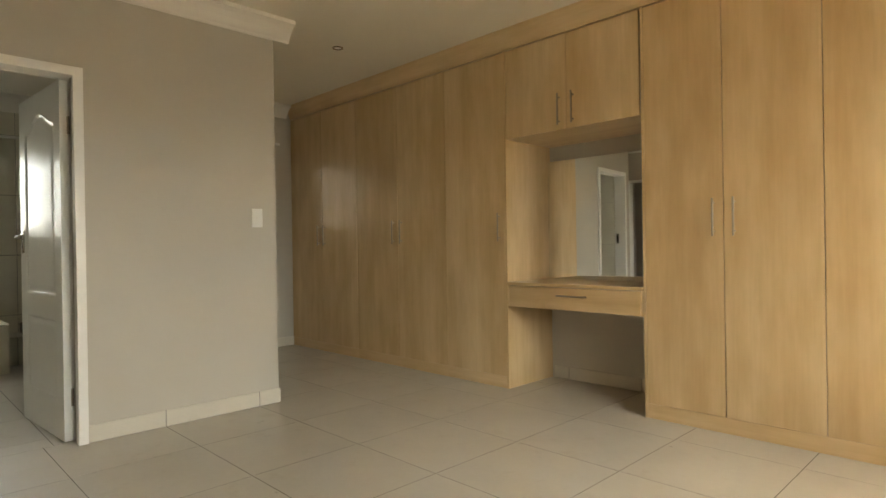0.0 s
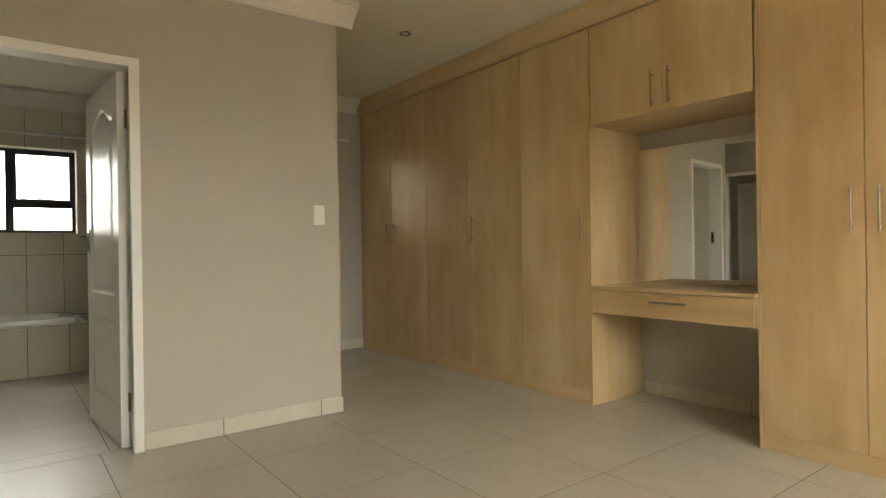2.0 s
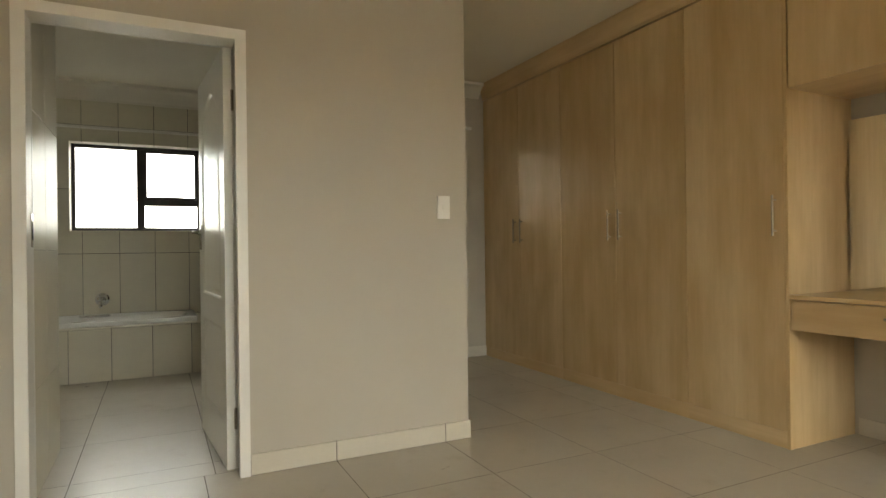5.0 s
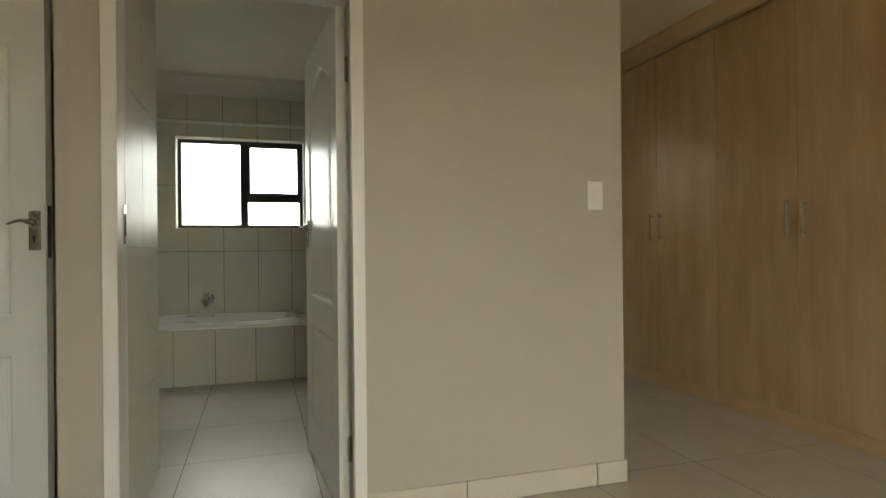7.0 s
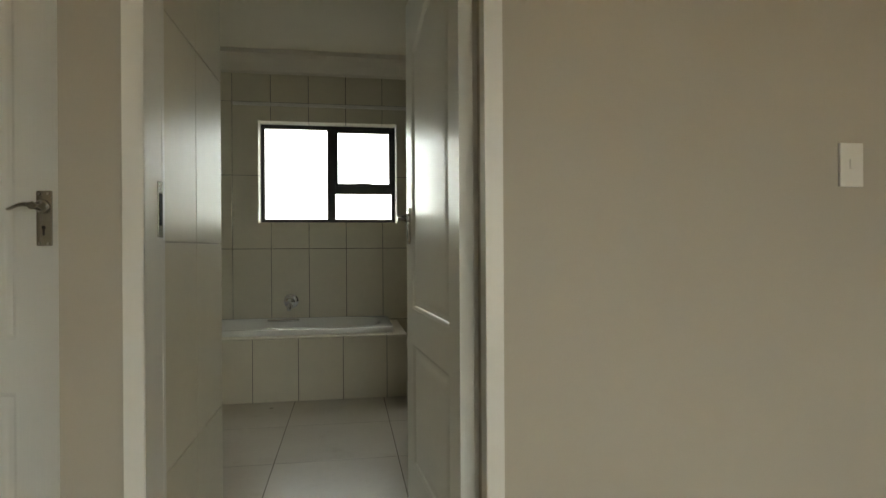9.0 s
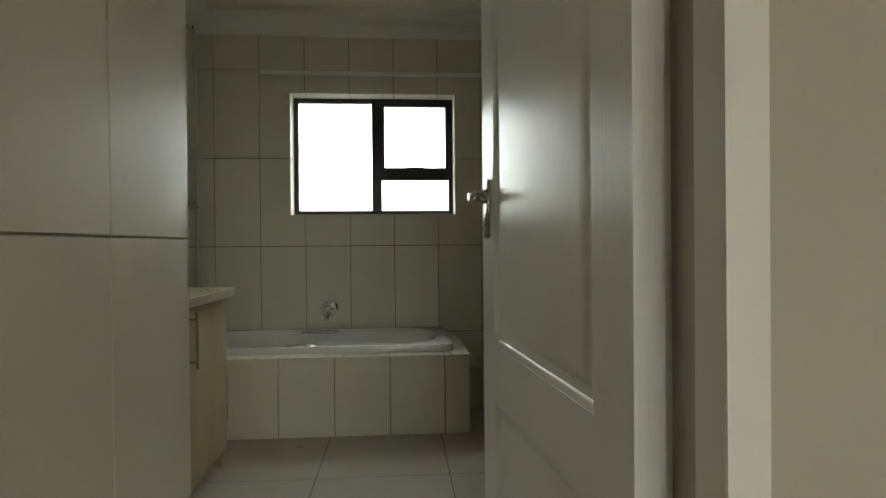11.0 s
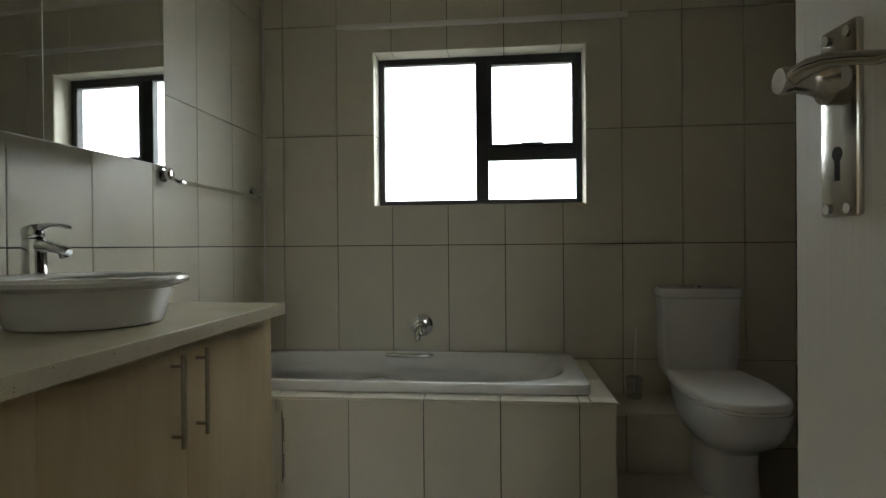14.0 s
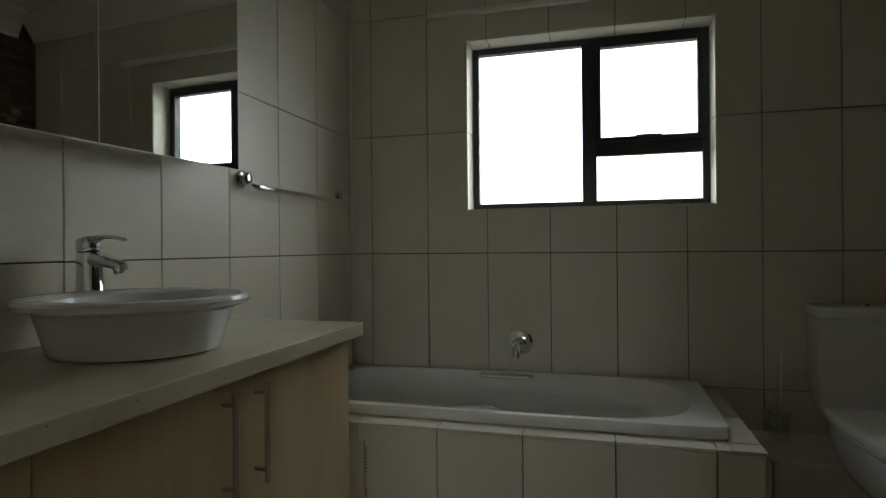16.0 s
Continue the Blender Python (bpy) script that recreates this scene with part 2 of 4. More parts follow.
# ---- the large structure ----
CZ = 2.655          # ceiling height
WARD = 1.35         # wardrobe fronts
NIB = -2.026        # tiled side wall by the bathroom door
WIN = -3.50         # tiled window wall
LEFT = -2.90        # tiled wall behind the basin
RIGHT = -0.09       # mosaic wall beside the toilet
EAST, SOUTH, NORTH, PASS = 4.95, -3.11, 1.915, -2.12
DOOR = (-2.035, -1.203, 2.052)   # bathroom doorway: south, north, head
BWIN = (-2.28, -1.137, 1.262, 2.107)
PWIN = (0.18, 0.98, 1.28, 2.08)
EWIN = (-1.7, 1.0, 0.85, 2.15)

structure("floor", boxes((-3.75, 5.1, -3.3, 2.05, -0.16, -0.0006)), GROUT, "dark grout bed under cream porcelain floor tiles", "floor")
structure("ceiling_bedroom", boxes((-2.3, 5.1, 0, 2.05, CZ, CZ + 0.1), (-0.06, 5.1, -3.3, 0, CZ, CZ + 0.1), (-0.60, -0.06, -3.3, -2.1, CZ, CZ + 0.1)), CEIL, "flat painted plaster bedroom ceiling", "ceiling")
structure("ceiling_bathroom", boxes((-3.75, -0.062, -2.098, -0.002, CZ, CZ + 0.1), (-3.75, -0.602, -3.1, -2.098, CZ, CZ + 0.1)), CEIL, "flat painted plaster bathroom ceiling", "ceiling")

# wall between bedroom and bathroom, with the doorway
structure("wall_bathroom_door", boxes((-0.12, 0, DOOR[1], RIGHT, 0, CZ), (-0.12, 0, DOOR[0], DOOR[1], DOOR[2], CZ), (-0.12, 0, -2.211, DOOR[0], 0, CZ)), PAINT, "greige painted wall with a doorway to the bathroom", "wall")
structure("wall_nib", boxes((-0.83, -0.12, -2.20, NIB - 0.010, 0, CZ), (-0.83, -0.47, LEFT - 0.01, -2.20, 0, CZ), (-0.60, -0.47, SOUTH, LEFT - 0.01, 0, CZ)), PAINT, "thick painted wall beside the bedroom entrance", "wall")
structure("wall_passage", boxes((-3.6, 0, RIGHT + 0.0, 0.0, 0, CZ)), PAINT, "greige painted passage wall", "wall")
structure("wall_passage_end", boxes((PASS - 0.16, PASS, 0, PWIN[0], 0, CZ), (PASS - 0.16, PASS, PWIN[1], 2.05, 0, CZ), (PASS - 0.16, PASS, PWIN[0], PWIN[1], 0, PWIN[2]), (PASS - 0.16, PASS, PWIN[0], PWIN[1], PWIN[3], CZ)), PAINT, "greige painted end wall of the passage with a window", "wall")
structure("wall_north", boxes((PASS, EAST, NORTH, 2.05, 0, CZ)), PAINT, "greige painted wall behind the wardrobes", "wall")
structure("wall_east", boxes((EAST, 5.1, SOUTH, EWIN[0], 0, CZ), (EAST, 5.1, EWIN[1], 2.05, 0, CZ), (EAST, 5.1, EWIN[0], EWIN[1], 0, EWIN[2]), (EAST, 5.1, EWIN[0], EWIN[1], EWIN[3], CZ)), PAINT, "greige painted wall with a wide bedroom window", "wall")
ENT = (-0.365, 0.27)
structure("wall_south", boxes((-0.52, ENT[0], -3.25, SOUTH, 0, CZ), (ENT[1], 5.1, -3.25, SOUTH, 0, CZ), (ENT[0], ENT[1], -3.25, SOUTH, 2.06, CZ)), PAINT, "greige painted wall with the bedroom doorway", "wall")
# opening at x 1.6 is unseen, added so sky light brightens the hall
structure("wall_hall", boxes((-0.9, 1.6, -4.9, -4.75, 0, CZ), (-1.0, -0.9, -4.9, -3.25, 0, CZ), (1.6, 1.7, -4.9, -3.25, 0, 1.1), (1.6, 1.7, -4.9, -3.25, 2.0, CZ), (1.6, 1.7, -4.9, -4.2, 1.1, 2.0), (1.6, 1.7, -3.8, -3.25, 1.1, 2.0), (-1.0, 1.7, -4.9, -3.25, CZ, CZ + 0.1), (-1.0, 1.7, -4.9, -3.3, -0.15, -0.004)), HALLPAINT, "dim hallway beyond the bedroom door, unseen side opening added for light", "wall")
structure("wall_window", boxes((WIN - 0.19, WIN - 0.009, -3.05, BWIN[0], 0, CZ), (WIN - 0.19, WIN - 0.009, BWIN[1], 0, 0, CZ), (WIN - 0.19, WIN - 0.009, BWIN[0], BWIN[1], 0, BWIN[2]), (WIN - 0.19, WIN - 0.009, BWIN[0], BWIN[1], BWIN[3], CZ)), TGROUT, "bathroom window wall behind cream tiles", "wall")
structure("wall_basin", boxes((WIN - 0.009, -0.83, LEFT - 0.15, LEFT - 0.009, 0, CZ)), TGROUT, "bathroom wall behind the basin and cream tiles", "wall")


def cornice(bm, axis, lo, hi, wall, sign, drop=1.0):
    """Coved cornice along an axis; wall: the wall's place, sign: which way the room lies."""
    prof = [(0, 0), (0, -0.135), (0.012, -0.135), (0.016, -0.12), (0.03, -0.105), (0.05, -0.075), (0.078, -0.045), (0.1, -0.03), (0.112, -0.026), (0.112, 0)]
    prism(bm, [(wall + sign * u, CZ + v * drop) for u, v in prof], axis, lo, hi)
    return bm


bm = bmesh.new()
cornice(bm, "y", -2.211, 0.112, 0.0, 1)
structure("cornice_bedroom", bm, CORNICE, "white coved plaster cornice", "cornice")
bm = bmesh.new()
cornice(bm, "x", PASS, 0.0, 0.0, 1)
cornice(bm, "y", 0.112, 1.30, PASS, 1)
structure("cornice_passage", bm, CORNICE, "white coved plaster cornice", "cornice")
bm = bmesh.new()
cornice(bm, "x", -0.47, EAST, SOUTH, 1)
cornice(bm, "y", SOUTH, 1.9, EAST, -1)
structure("cornice_south", bm, CORNICE, "white coved plaster cornice", "cornice")
bm = bmesh.new()
cornice(bm, "y", LEFT, RIGHT, WIN, 1, 1.25)
cornice(bm, "x", WIN + 0.112, -0.83, LEFT, 1, 1.25)
cornice(bm, "x", WIN + 0.112, -0.12, RIGHT, -1, 1.25)
structure("cornice_bathroom", bm, CORNICE, "white coved plaster bathroom cornice", "cornice")

# ---- bathroom door frame and doors ----
bm = bmesh.new()
o0, o1, i0, i1 = DOOR[0] - 0.035, DOOR[1] + 0.035, DOOR[0] + 0.012, DOOR[1] - 0.012
for lo, hi in ((0.0, 0.02), (-0.14, -0.12)):
    prism(bm, [(o0, 0), (o0, 2.086), (o1, 2.086), (o1, 0), (i1, 0), (i1, 2.04), (i0, 2.04), (i0, 0)], "x", lo, hi)
bmesh.ops.bevel(bm, geom=[e for e in bm.edges if abs(e.verts[0].co.x - e.verts[1].co.x) < 1e-6 and e.verts[0].co.x in (0.02, -0.14) or abs(e.verts[0].co.x - 0.02) < 1e-5 and abs(e.verts[1].co.x - 0.02) < 1e-5], offset=0.003, segments=2, affect="EDGES")
box(bm, -0.12, 0.0, DOOR[0], DOOR[0] + 0.011, 0, 2.045)
box(bm, -0.044, 0.0, DOOR[1] - 0.011, DOOR[1], 0, 2.045)
box(bm, -0.12, 0.0, DOOR[0] + 0.011, DOOR[1] - 0.011, 2.041, 2.052)
fr = thing("door_frame", (-0.05, DOOR[0], 0), "white enamelled pressed steel door frame", "door frame", "", "structure")
part("casing", bm, FRAMEW, fr)
part("strike_plate", boxes((-0.115, -0.08, DOOR[0] + 0.0115, DOOR[0] + 0.015, 1.08, 1.22), bevel=0.001), STEEL, fr, "steel strike plate")
part("strike_slot", boxes((-0.108, -0.088, DOOR[0] + 0.0152, DOOR[0] + 0.0165, 1.11, 1.19)), BLACK, fr)

bm = bmesh.new()
for x0, x1 in ((ENT[0] - 0.035, ENT[0] + 0.012), (ENT[1] - 0.012, ENT[1] + 0.035)):
    box(bm, x0, x1, SOUTH, SOUTH + 0.02, 0, 2.086, 0.004)
box(bm, ENT[0] + 0.012, ENT[1] - 0.012, SOUTH, SOUTH + 0.02, 2.04, 2.086, 0.004)
box(bm, ENT[0], ENT[0] + 0.011, -3.25, SOUTH, 0, 2.045)
box(bm, ENT[1] - 0.011, ENT[1], -3.25, SOUTH, 0, 2.045)
fr = thing("door_frame", (0.05, SOUTH, 0), "white enamelled frame of the open bedroom doorway", "door frame", "", "structure")
part("casing", bm, FRAMEW, fr)

fr = thing("door_hall", (-0.5, -4.75, 0), "closed white door at the hallway's end", "door", "", "structure")
part("casing", boxes((-0.78, -0.74, -4.75, -4.72, 0, 2.08), (-0.26, -0.22, -4.75, -4.72, 0, 2.08), (-0.74, -0.26, -4.75, -4.72, 2.04, 2.08), bevel=0.003), FRAMEW, fr)
part("leaf", boxes((-0.737, -0.505, -4.75, -4.725, 0.005, 2.037), (-0.495, -0.263, -4.75, -4.725, 0.005, 2.037), bevel=0.003), FRAMEW, fr)


def panel_loops(x0, x1, z0, z1, arch, inset, n=18):
    pts = [(x0 + inset, z0 + inset), (x1 - inset, z0 + inset)]
    for k in range(n + 1):
        u = k / n
        x = x1 - inset + (x0 - x1 + 2 * inset) * u
        s = math.sin(math.pi * u)
        pts.append((x, z1 - inset + arch * s * s))
    return pts


def door_leaf(name, at, turn, label, W, back, hz):
    """A two-panel moulded door; local x runs from the hinge to the latch, y through its thickness."""
    HT, TH = 2.032, 0.040
    ob = thing(name, at, label, "door", "", "structure")
    ob.rotation_euler = (0, 0, radians(turn))
    x0, x1 = 0.118, W - 0.118
    lo, up = (0.21, 0.68, 0.0), (0.815, 1.815, 0.085)
    h = TH / 2
    bm = bmesh.new()
    box(bm, 0, x0, -h, h, 0.006, HT)
    box(bm, x1, W, -h, h, 0.006, HT)
    box(bm, x0, x1, -h, h, 0.006, lo[0])
    box(bm, x0, x1, -h, h, lo[1], up[0])
    top = panel_loops(x0, x1, *up, 0.0)[2:]
    prism(bm, [(x1, HT), *top, (x0, HT)], "y", -h, h)
    part("leaf", bm, DOORW, ob, local=True)
    for z0, z1, arch in (lo, up):
        bm = bmesh.new()
        for side in (-1, 1):
            loops = []
            for inset, depth in ((0.0, 0.0005), (0.008, 0.003), (0.014, 0.009), (0.026, 0.010), (0.034, 0.006), (0.05, 0.003), (0.06, 0.0025)):
                loops.append([bm.verts.new((x, side * (h - depth), z)) for x, z in panel_loops(x0, x1, z0, z1, arch, inset)])
            for a, b in zip(loops, loops[1:]):
                for k in range(len(a)):
                    bm.faces.new((a[k], a[(k + 1) % len(a)], b[(k + 1) % len(a)], b[k]))
            bm.faces.new(loops[-1])
        part("panel", bm, DOORW, ob, smooth=True, local=True)
    for side in (-1, 1):
        y = side * h
        bm = bmesh.new()
        box(bm, W - back - 0.021, W - back + 0.021, y, y + side * 0.007, hz - 0.102, hz + 0.041, 0.003)
        pl = part("lock_plate", bm, STEEL, ob, "satin steel lever lock plate", True, True)
        bm = bmesh.new()
        c = W - back
        tube(bm, [(c, y + side * d, hz) for d in (0.006, 0.015, 0.018, 0.027, 0.040, 0.046, 0.050)], [0.018, 0.018, 0.0135, 0.0105, 0.0085, 0.0105, 0.0095], 20)
        part("spindle", bm, STEEL, pl, "", True, True)
        bm = bmesh.new()
        tube(bm, [(c + 0.003, y + side * 0.043, hz - 0.002), (c - 0.010, y + side * 0.043, hz + 0.002), (c - 0.024, y + side * 0.041, hz + 0.004), (c - 0.041, y + side * 0.038, hz + 0.003), (c - 0.058, y + side * 0.033, hz - 0.001), (c - 0.074, y + side * 0.028, hz - 0.006), (c - 0.084, y + side * 0.025, hz - 0.007)], [0.005, 0.0066, 0.0062, 0.0054, 0.0048, 0.0046, 0.0035])
        part("lever", bm, STEEL, pl, "curved satin steel lever", True, True)
        # keyhole: raised black pieces in place of a shaded hole
        bm = bmesh.new()
        rod(bm, (c, y + side * 0.0055, hz - 0.055), (c, y + side * 0.0076, hz - 0.055), 0.0055)
        box(bm, c - 0.0025, c + 0.0025, y + side * 0.0055, y + side * 0.0076, hz - 0.075, hz - 0.055)
        part("keyhole", bm, BLACK, pl, "", False, True)
        for dx, dz in ((-0.012, 0.033), (0.012, 0.033), (-0.012, -0.096), (0.012, -0.096)):
            bm = rod(bmesh.new(), (c + dx, y + side * 0.006, hz + dz), (c + dx, y + side * 0.0085, hz + dz), 0.004, 10)
            part("screw", bm, CHROME, pl, "", False, True)
    part("lock_forend", boxes((W - 0.001, W + 0.0015, -0.011, 0.011, hz - 0.13, hz + 0.06)), STEEL, ob, "steel lock forend", False, True)
    for z in (0.25, 1.78):
        bm = rod(bmesh.new(), (-0.006, -h, z - 0.05), (-0.006, -h, z + 0.05), 0.007, 10)
        part("hinge", bm, STEEL, ob, "steel butt hinge", True, True)
    return ob


door_leaf("door_bathroom", (-0.100, -1.240, 0), 180 + 4.3, "white moulded panel door standing open into bathroom", 0.812, 0.065, 1.168)
door_leaf("door_bedroom", (-0.395, SOUTH + 0.012, 0), 77.5, "white moulded panel door opened back beside the wall", 0.824, 0.036, 1.163)

# ---- windows ----


def window(name, axis_x, y0, y1, z0, z1, mull, trans, label, glass=GLASS):
    """Black aluminium window in a wall that faces along x; mull and trans: the mullion's and the transom's extents, or None."""
    ob = thing(name, (axis_x, (y0 + y1) / 2, z0), label, "window", "", "structure")
    X0, X1 = axis_x - 0.025, axis_x + 0.025
    f = 0.032
    bm = boxes((X0, X1, y0, y0 + f, z0, z1), (X0, X1, y1 - f, y1, z0, z1), (X0, X1, y0 + f, y1 - f, z0, z0 + f), (X0, X1, y0 + f, y1 - f, z1 - f, z1), bevel=0.003)
    part("window_frame", bm, BLACKALU, ob, "black aluminium frame")
    cells = [(y0 + f, y1 - f, z0 + f, z1 - f)]
    if mull:
        part("mullion", boxes((X0, X1, *mull, z0 + f, z1 - f), bevel=0.003), BLACKALU, ob)
        cells = [(y0 + f, mull[0], z0 + f, z1 - f), (mull[1], y1 - f, z0 + f, z1 - f)]
    if trans:
        part("transom", boxes((X0, X1, mull[1], y1 - f, *trans), bevel=0.003), BLACKALU, ob)
        a = cells.pop()
        s = 0.022
        c = (a[0], a[1], trans[1], a[3])
        part("sash", boxes((X0 + 0.01, X1 + 0.012, c[0], c[0] + s, c[2], c[3]), (X0 + 0.01, X1 + 0.012, c[1] - s, c[1], c[2], c[3]), (X0 + 0.01, X1 + 0.012, c[0] + s, c[1] - s, c[2], c[2] + s), (X0 + 0.01, X1 + 0.012, c[0] + s, c[1] - s, c[3] - s, c[3]), bevel=0.003), BLACKALU, ob, "opening sash")
        m = (c[0] + c[1]) / 2
        part("sash_handle", boxes((X1 + 0.012, X1 + 0.03, m - 0.06, m + 0.06, c[2] + 0.012, c[2] + 0.026), bevel=0.004), BLACKALU, ob, "black sash stay handle")
        cells += [(c[0] + s, c[1] - s, c[2] + s, c[3] - s), (a[0], a[1], a[2], trans[0])]
    for c in cells:
        p = part("pane", boxes((axis_x - 0.003, axis_x + 0.003, c[0], c[1], c[2], c[3])), glass, ob)
        p.visible_shadow = glass is not GLASS
    return ob


window("window_bathroom", WIN - 0.153, BWIN[0] + 0.008, BWIN[1] - 0.008, BWIN[2] + 0.008, BWIN[3] - 0.008, (-1.725, -1.655), (1.520, 1.585), "black aluminium bathroom window with one opening sash")
window("window_passage", PASS - 0.09, *PWIN, None, None, "black aluminium passage window with tinted glass", DIM_GLASS)
window("window_bedroom", EAST + 0.08, *EWIN, (-0.4, -0.34), None, "black aluminium bedroom window")

# ---- wardrobes and dressing table ----


def bar_handle(parent, a, b, out, mat=NICKEL, r=0.006):
    """Bar handle between a and b, standing off along the vector out."""
    a, b, o = Vector(a), Vector(b), Vector(out)
    d = (b - a)
    bm = bmesh.new()
    rod(bm, a + o, b + o, r, 14)
    for k in (0.12, 0.88):
        rod(bm, a + d * k, a + d * k + o, r * 0.75, 10)
    return part("handle", bm, mat, parent, "brushed nickel bar handle", True)


TOPZ = 2.505


def wardrobe(x0, joints, handles, label, group, left_panel=False, right_panel=False):
    """Full-height unit from x0: doors between joints, handles at given x."""
    x1 = joints[-1]
    ob = thing("wardrobe", ((x0 + x1) / 2, (WARD + NORTH) / 2, 0), label, "wardrobe", group)
    t = 0.018
    yf = WARD + 0.045
    part("side_panel", boxes((x0 + 0.0005, x0 + t, yf if not left_panel else WARD, NORTH - 0.002, 0, TOPZ + 0.004), bevel=0.001), WOOD, ob)
    part("side_panel", boxes((x1 - t, x1 - 0.0005, yf if not right_panel else WARD, NORTH - 0.002, 0, TOPZ + 0.004), bevel=0.001), WOOD, ob)
    part("top_panel", boxes((x0 + t, x1 - t, yf, NORTH - 0.02, TOPZ - 0.014, TOPZ + 0.004)), WOOD_H, ob)
    part("bottom_panel", boxes((x0 + t, x1 - t, yf, NORTH - 0.02, 0.09, 0.108)), WOOD_H, ob)
    part("back_panel", boxes((x0 + t, x1 - t, NORTH - 0.02, NORTH - 0.002, 0.09, TOPZ)), WOOD, ob)
    part("plinth", boxes((x0 + (t if left_panel else 0), x1 - (t if right_panel else 0), WARD + 0.004, WARD + 0.024, 0, 0.088), bevel=0.001), WOOD_H, ob)
    a = x0 + (t if left_panel else 0)
    for i, b in enumerate(joints):
        b2 = b - (t if right_panel and i == len(joints) - 1 else 0)
        d = part("door", boxes((a + 0.002, b2 - 0.002, WARD, WARD + 0.018, 0.09, TOPZ - 0.004), bevel=0.0015), WOOD, ob)
        bar_handle(d, (handles[i], WARD, 1.10), (handles[i], WARD, 1.312), (0, -0.03, 0))
        a = b
    return ob


G = "built-in maple wardrobes"
wardrobe(PASS + 0.005, (-1.505, -0.90), (-1.555, -1.45), "pale maple laminate double wardrobe at the passage end", G)
wardrobe(-0.90, (-0.285, 0.325), (-0.335, -0.23), "pale maple laminate double wardrobe with bar handles", G)
wardrobe(0.325, (0.965,), (0.900,), "pale maple laminate single-door wardrobe beside dressing table", G, right_panel=True)
wardrobe(2.03, (2.505, 2.985), (2.455, 2.565), "pale maple laminate double wardrobe beside dressing table", G, left_panel=True)
wardrobe(2.985, (3.465, 3.94), (3.415, 3.52), "pale maple laminate double wardrobe near the window", G)

oc = thing("overhead_cupboard", (1.4975, 1.62, 1.853), "pale maple laminate two-door cupboard over the dressing table", "cupboard", G)
part("bottom_panel", boxes((0.966, 2.029, WARD + 0.019, NORTH - 0.002, 1.853, 1.871)), WOOD_H, oc)
part("top_panel", boxes((0.966, 2.029, WARD + 0.02, NORTH - 0.002, TOPZ - 0.014, TOPZ + 0.004)), WOOD_H, oc)
part("side_panel", boxes((0.966, 0.984, WARD + 0.06, NORTH - 0.002, 1.871, TOPZ - 0.014)), WOOD, oc)
part("side_panel", boxes((2.011, 2.029, WARD + 0.06, NORTH - 0.002, 1.871, TOPZ - 0.014)), WOOD, oc)
for a, b, h in ((0.974, 1.4955, 1.443), (1.4985, 2.020, 1.552)):
    d = part("door", boxes((a, b, WARD, WARD + 0.018, 1.853, TOPZ - 0.004), bevel=0.0015), WOOD, oc)
    bar_handle(d, (h, WARD, 1.882), (h, WARD, 2.098), (0, -0.03, 0))

bm = bmesh.new()
prism(bm, [(WARD + 0.03, TOPZ + 0.006), (WARD - 0.004, TOPZ + 0.006), (WARD - 0.006, TOPZ + 0.03), (WARD - 0.03, TOPZ + 0.09), (WARD - 0.05, CZ - 0.012), (WARD - 0.05, CZ), (WARD + 0.03, CZ)], "x", PASS, 3.94)
tagged(part("wardrobe_cornice", bm, WOOD_H), "pale maple laminate cornice board above wardrobes", "cornice", "", "structure")

dt = thing("dressing_table", (1.4975, 1.63, 0.6), "pale maple laminate dressing table with one drawer", "table")
part("tabletop", boxes((0.967, 2.028, WARD - 0.022, NORTH - 0.002, 0.775, 0.797), bevel=0.003), WOOD_H, dt)
part("side_rail", boxes((0.967, 0.985, WARD + 0.004, NORTH - 0.01, 0.616, 0.775)), WOOD_H, dt)
part("side_rail", boxes((2.010, 2.028, WARD + 0.004, NORTH - 0.01, 0.616, 0.775)), WOOD_H, dt)
part("drawer_bottom", boxes((0.985, 2.010, WARD + 0.03, NORTH - 0.01, 0.616, 0.632)), WOOD_H, dt)
dr = part("drawer", boxes((0.986, 2.009, WARD - 0.006, WARD + 0.012, 0.618, 0.771), bevel=0.0015), WOOD_H, dt)
bar_handle(dr, (1.415, WARD - 0.006, 0.717), (1.645, WARD - 0.006, 0.717), (0, -0.028, 0))

mi = thing("wall_mirror", (1.4975, NORTH - 0.027, 0.80), "frameless mirror on the wall above the dressing table", "mirror")
mi.rotation_euler = (0, 0, radians(2.8))
part("mirror_glass", boxes((-0.52, 0.515, -0.003, 0.003, 0.0, 0.93)), MIRROR, mi, "", False, True)

sw = thing("light_switch", (0, -0.142, 1.217), "white plastic light switch on greige wall", "light switch")
part("plate", boxes((0.0, 0.009, -0.18, -0.104, 1.217, 1.343), bevel=0.003), PLASTIC, sw)
part("rocker", boxes((0.008, 0.0125, -0.151, -0.133, 1.268, 1.296), bevel=0.001), PLASTIC, sw)

dl = thing("downlight", (-0.146, 0.64, CZ), "small round recessed ceiling downlight, unlit", "downlight")
bm = bmesh.new()
loft(bm, [(-0.146, 0.64, CZ, 0.044, 0.044, 2), (-0.146, 0.64, CZ - 0.006, 0.042, 0.042, 2), (-0.146, 0.64, CZ - 0.007, 0.033, 0.033, 2), (-0.146, 0.64, CZ - 0.002, 0.029, 0.029, 2)], 28)
part("ring", bm, STEEL, dl, "satin steel ring", True)
part("lens", loft(bmesh.new(), [(-0.146, 0.64, CZ - 0.003, 0.027, 0.027, 2), (-0.146, 0.64, CZ - 0.0045, 0.024, 0.024, 2)], 24), LENS, dl)


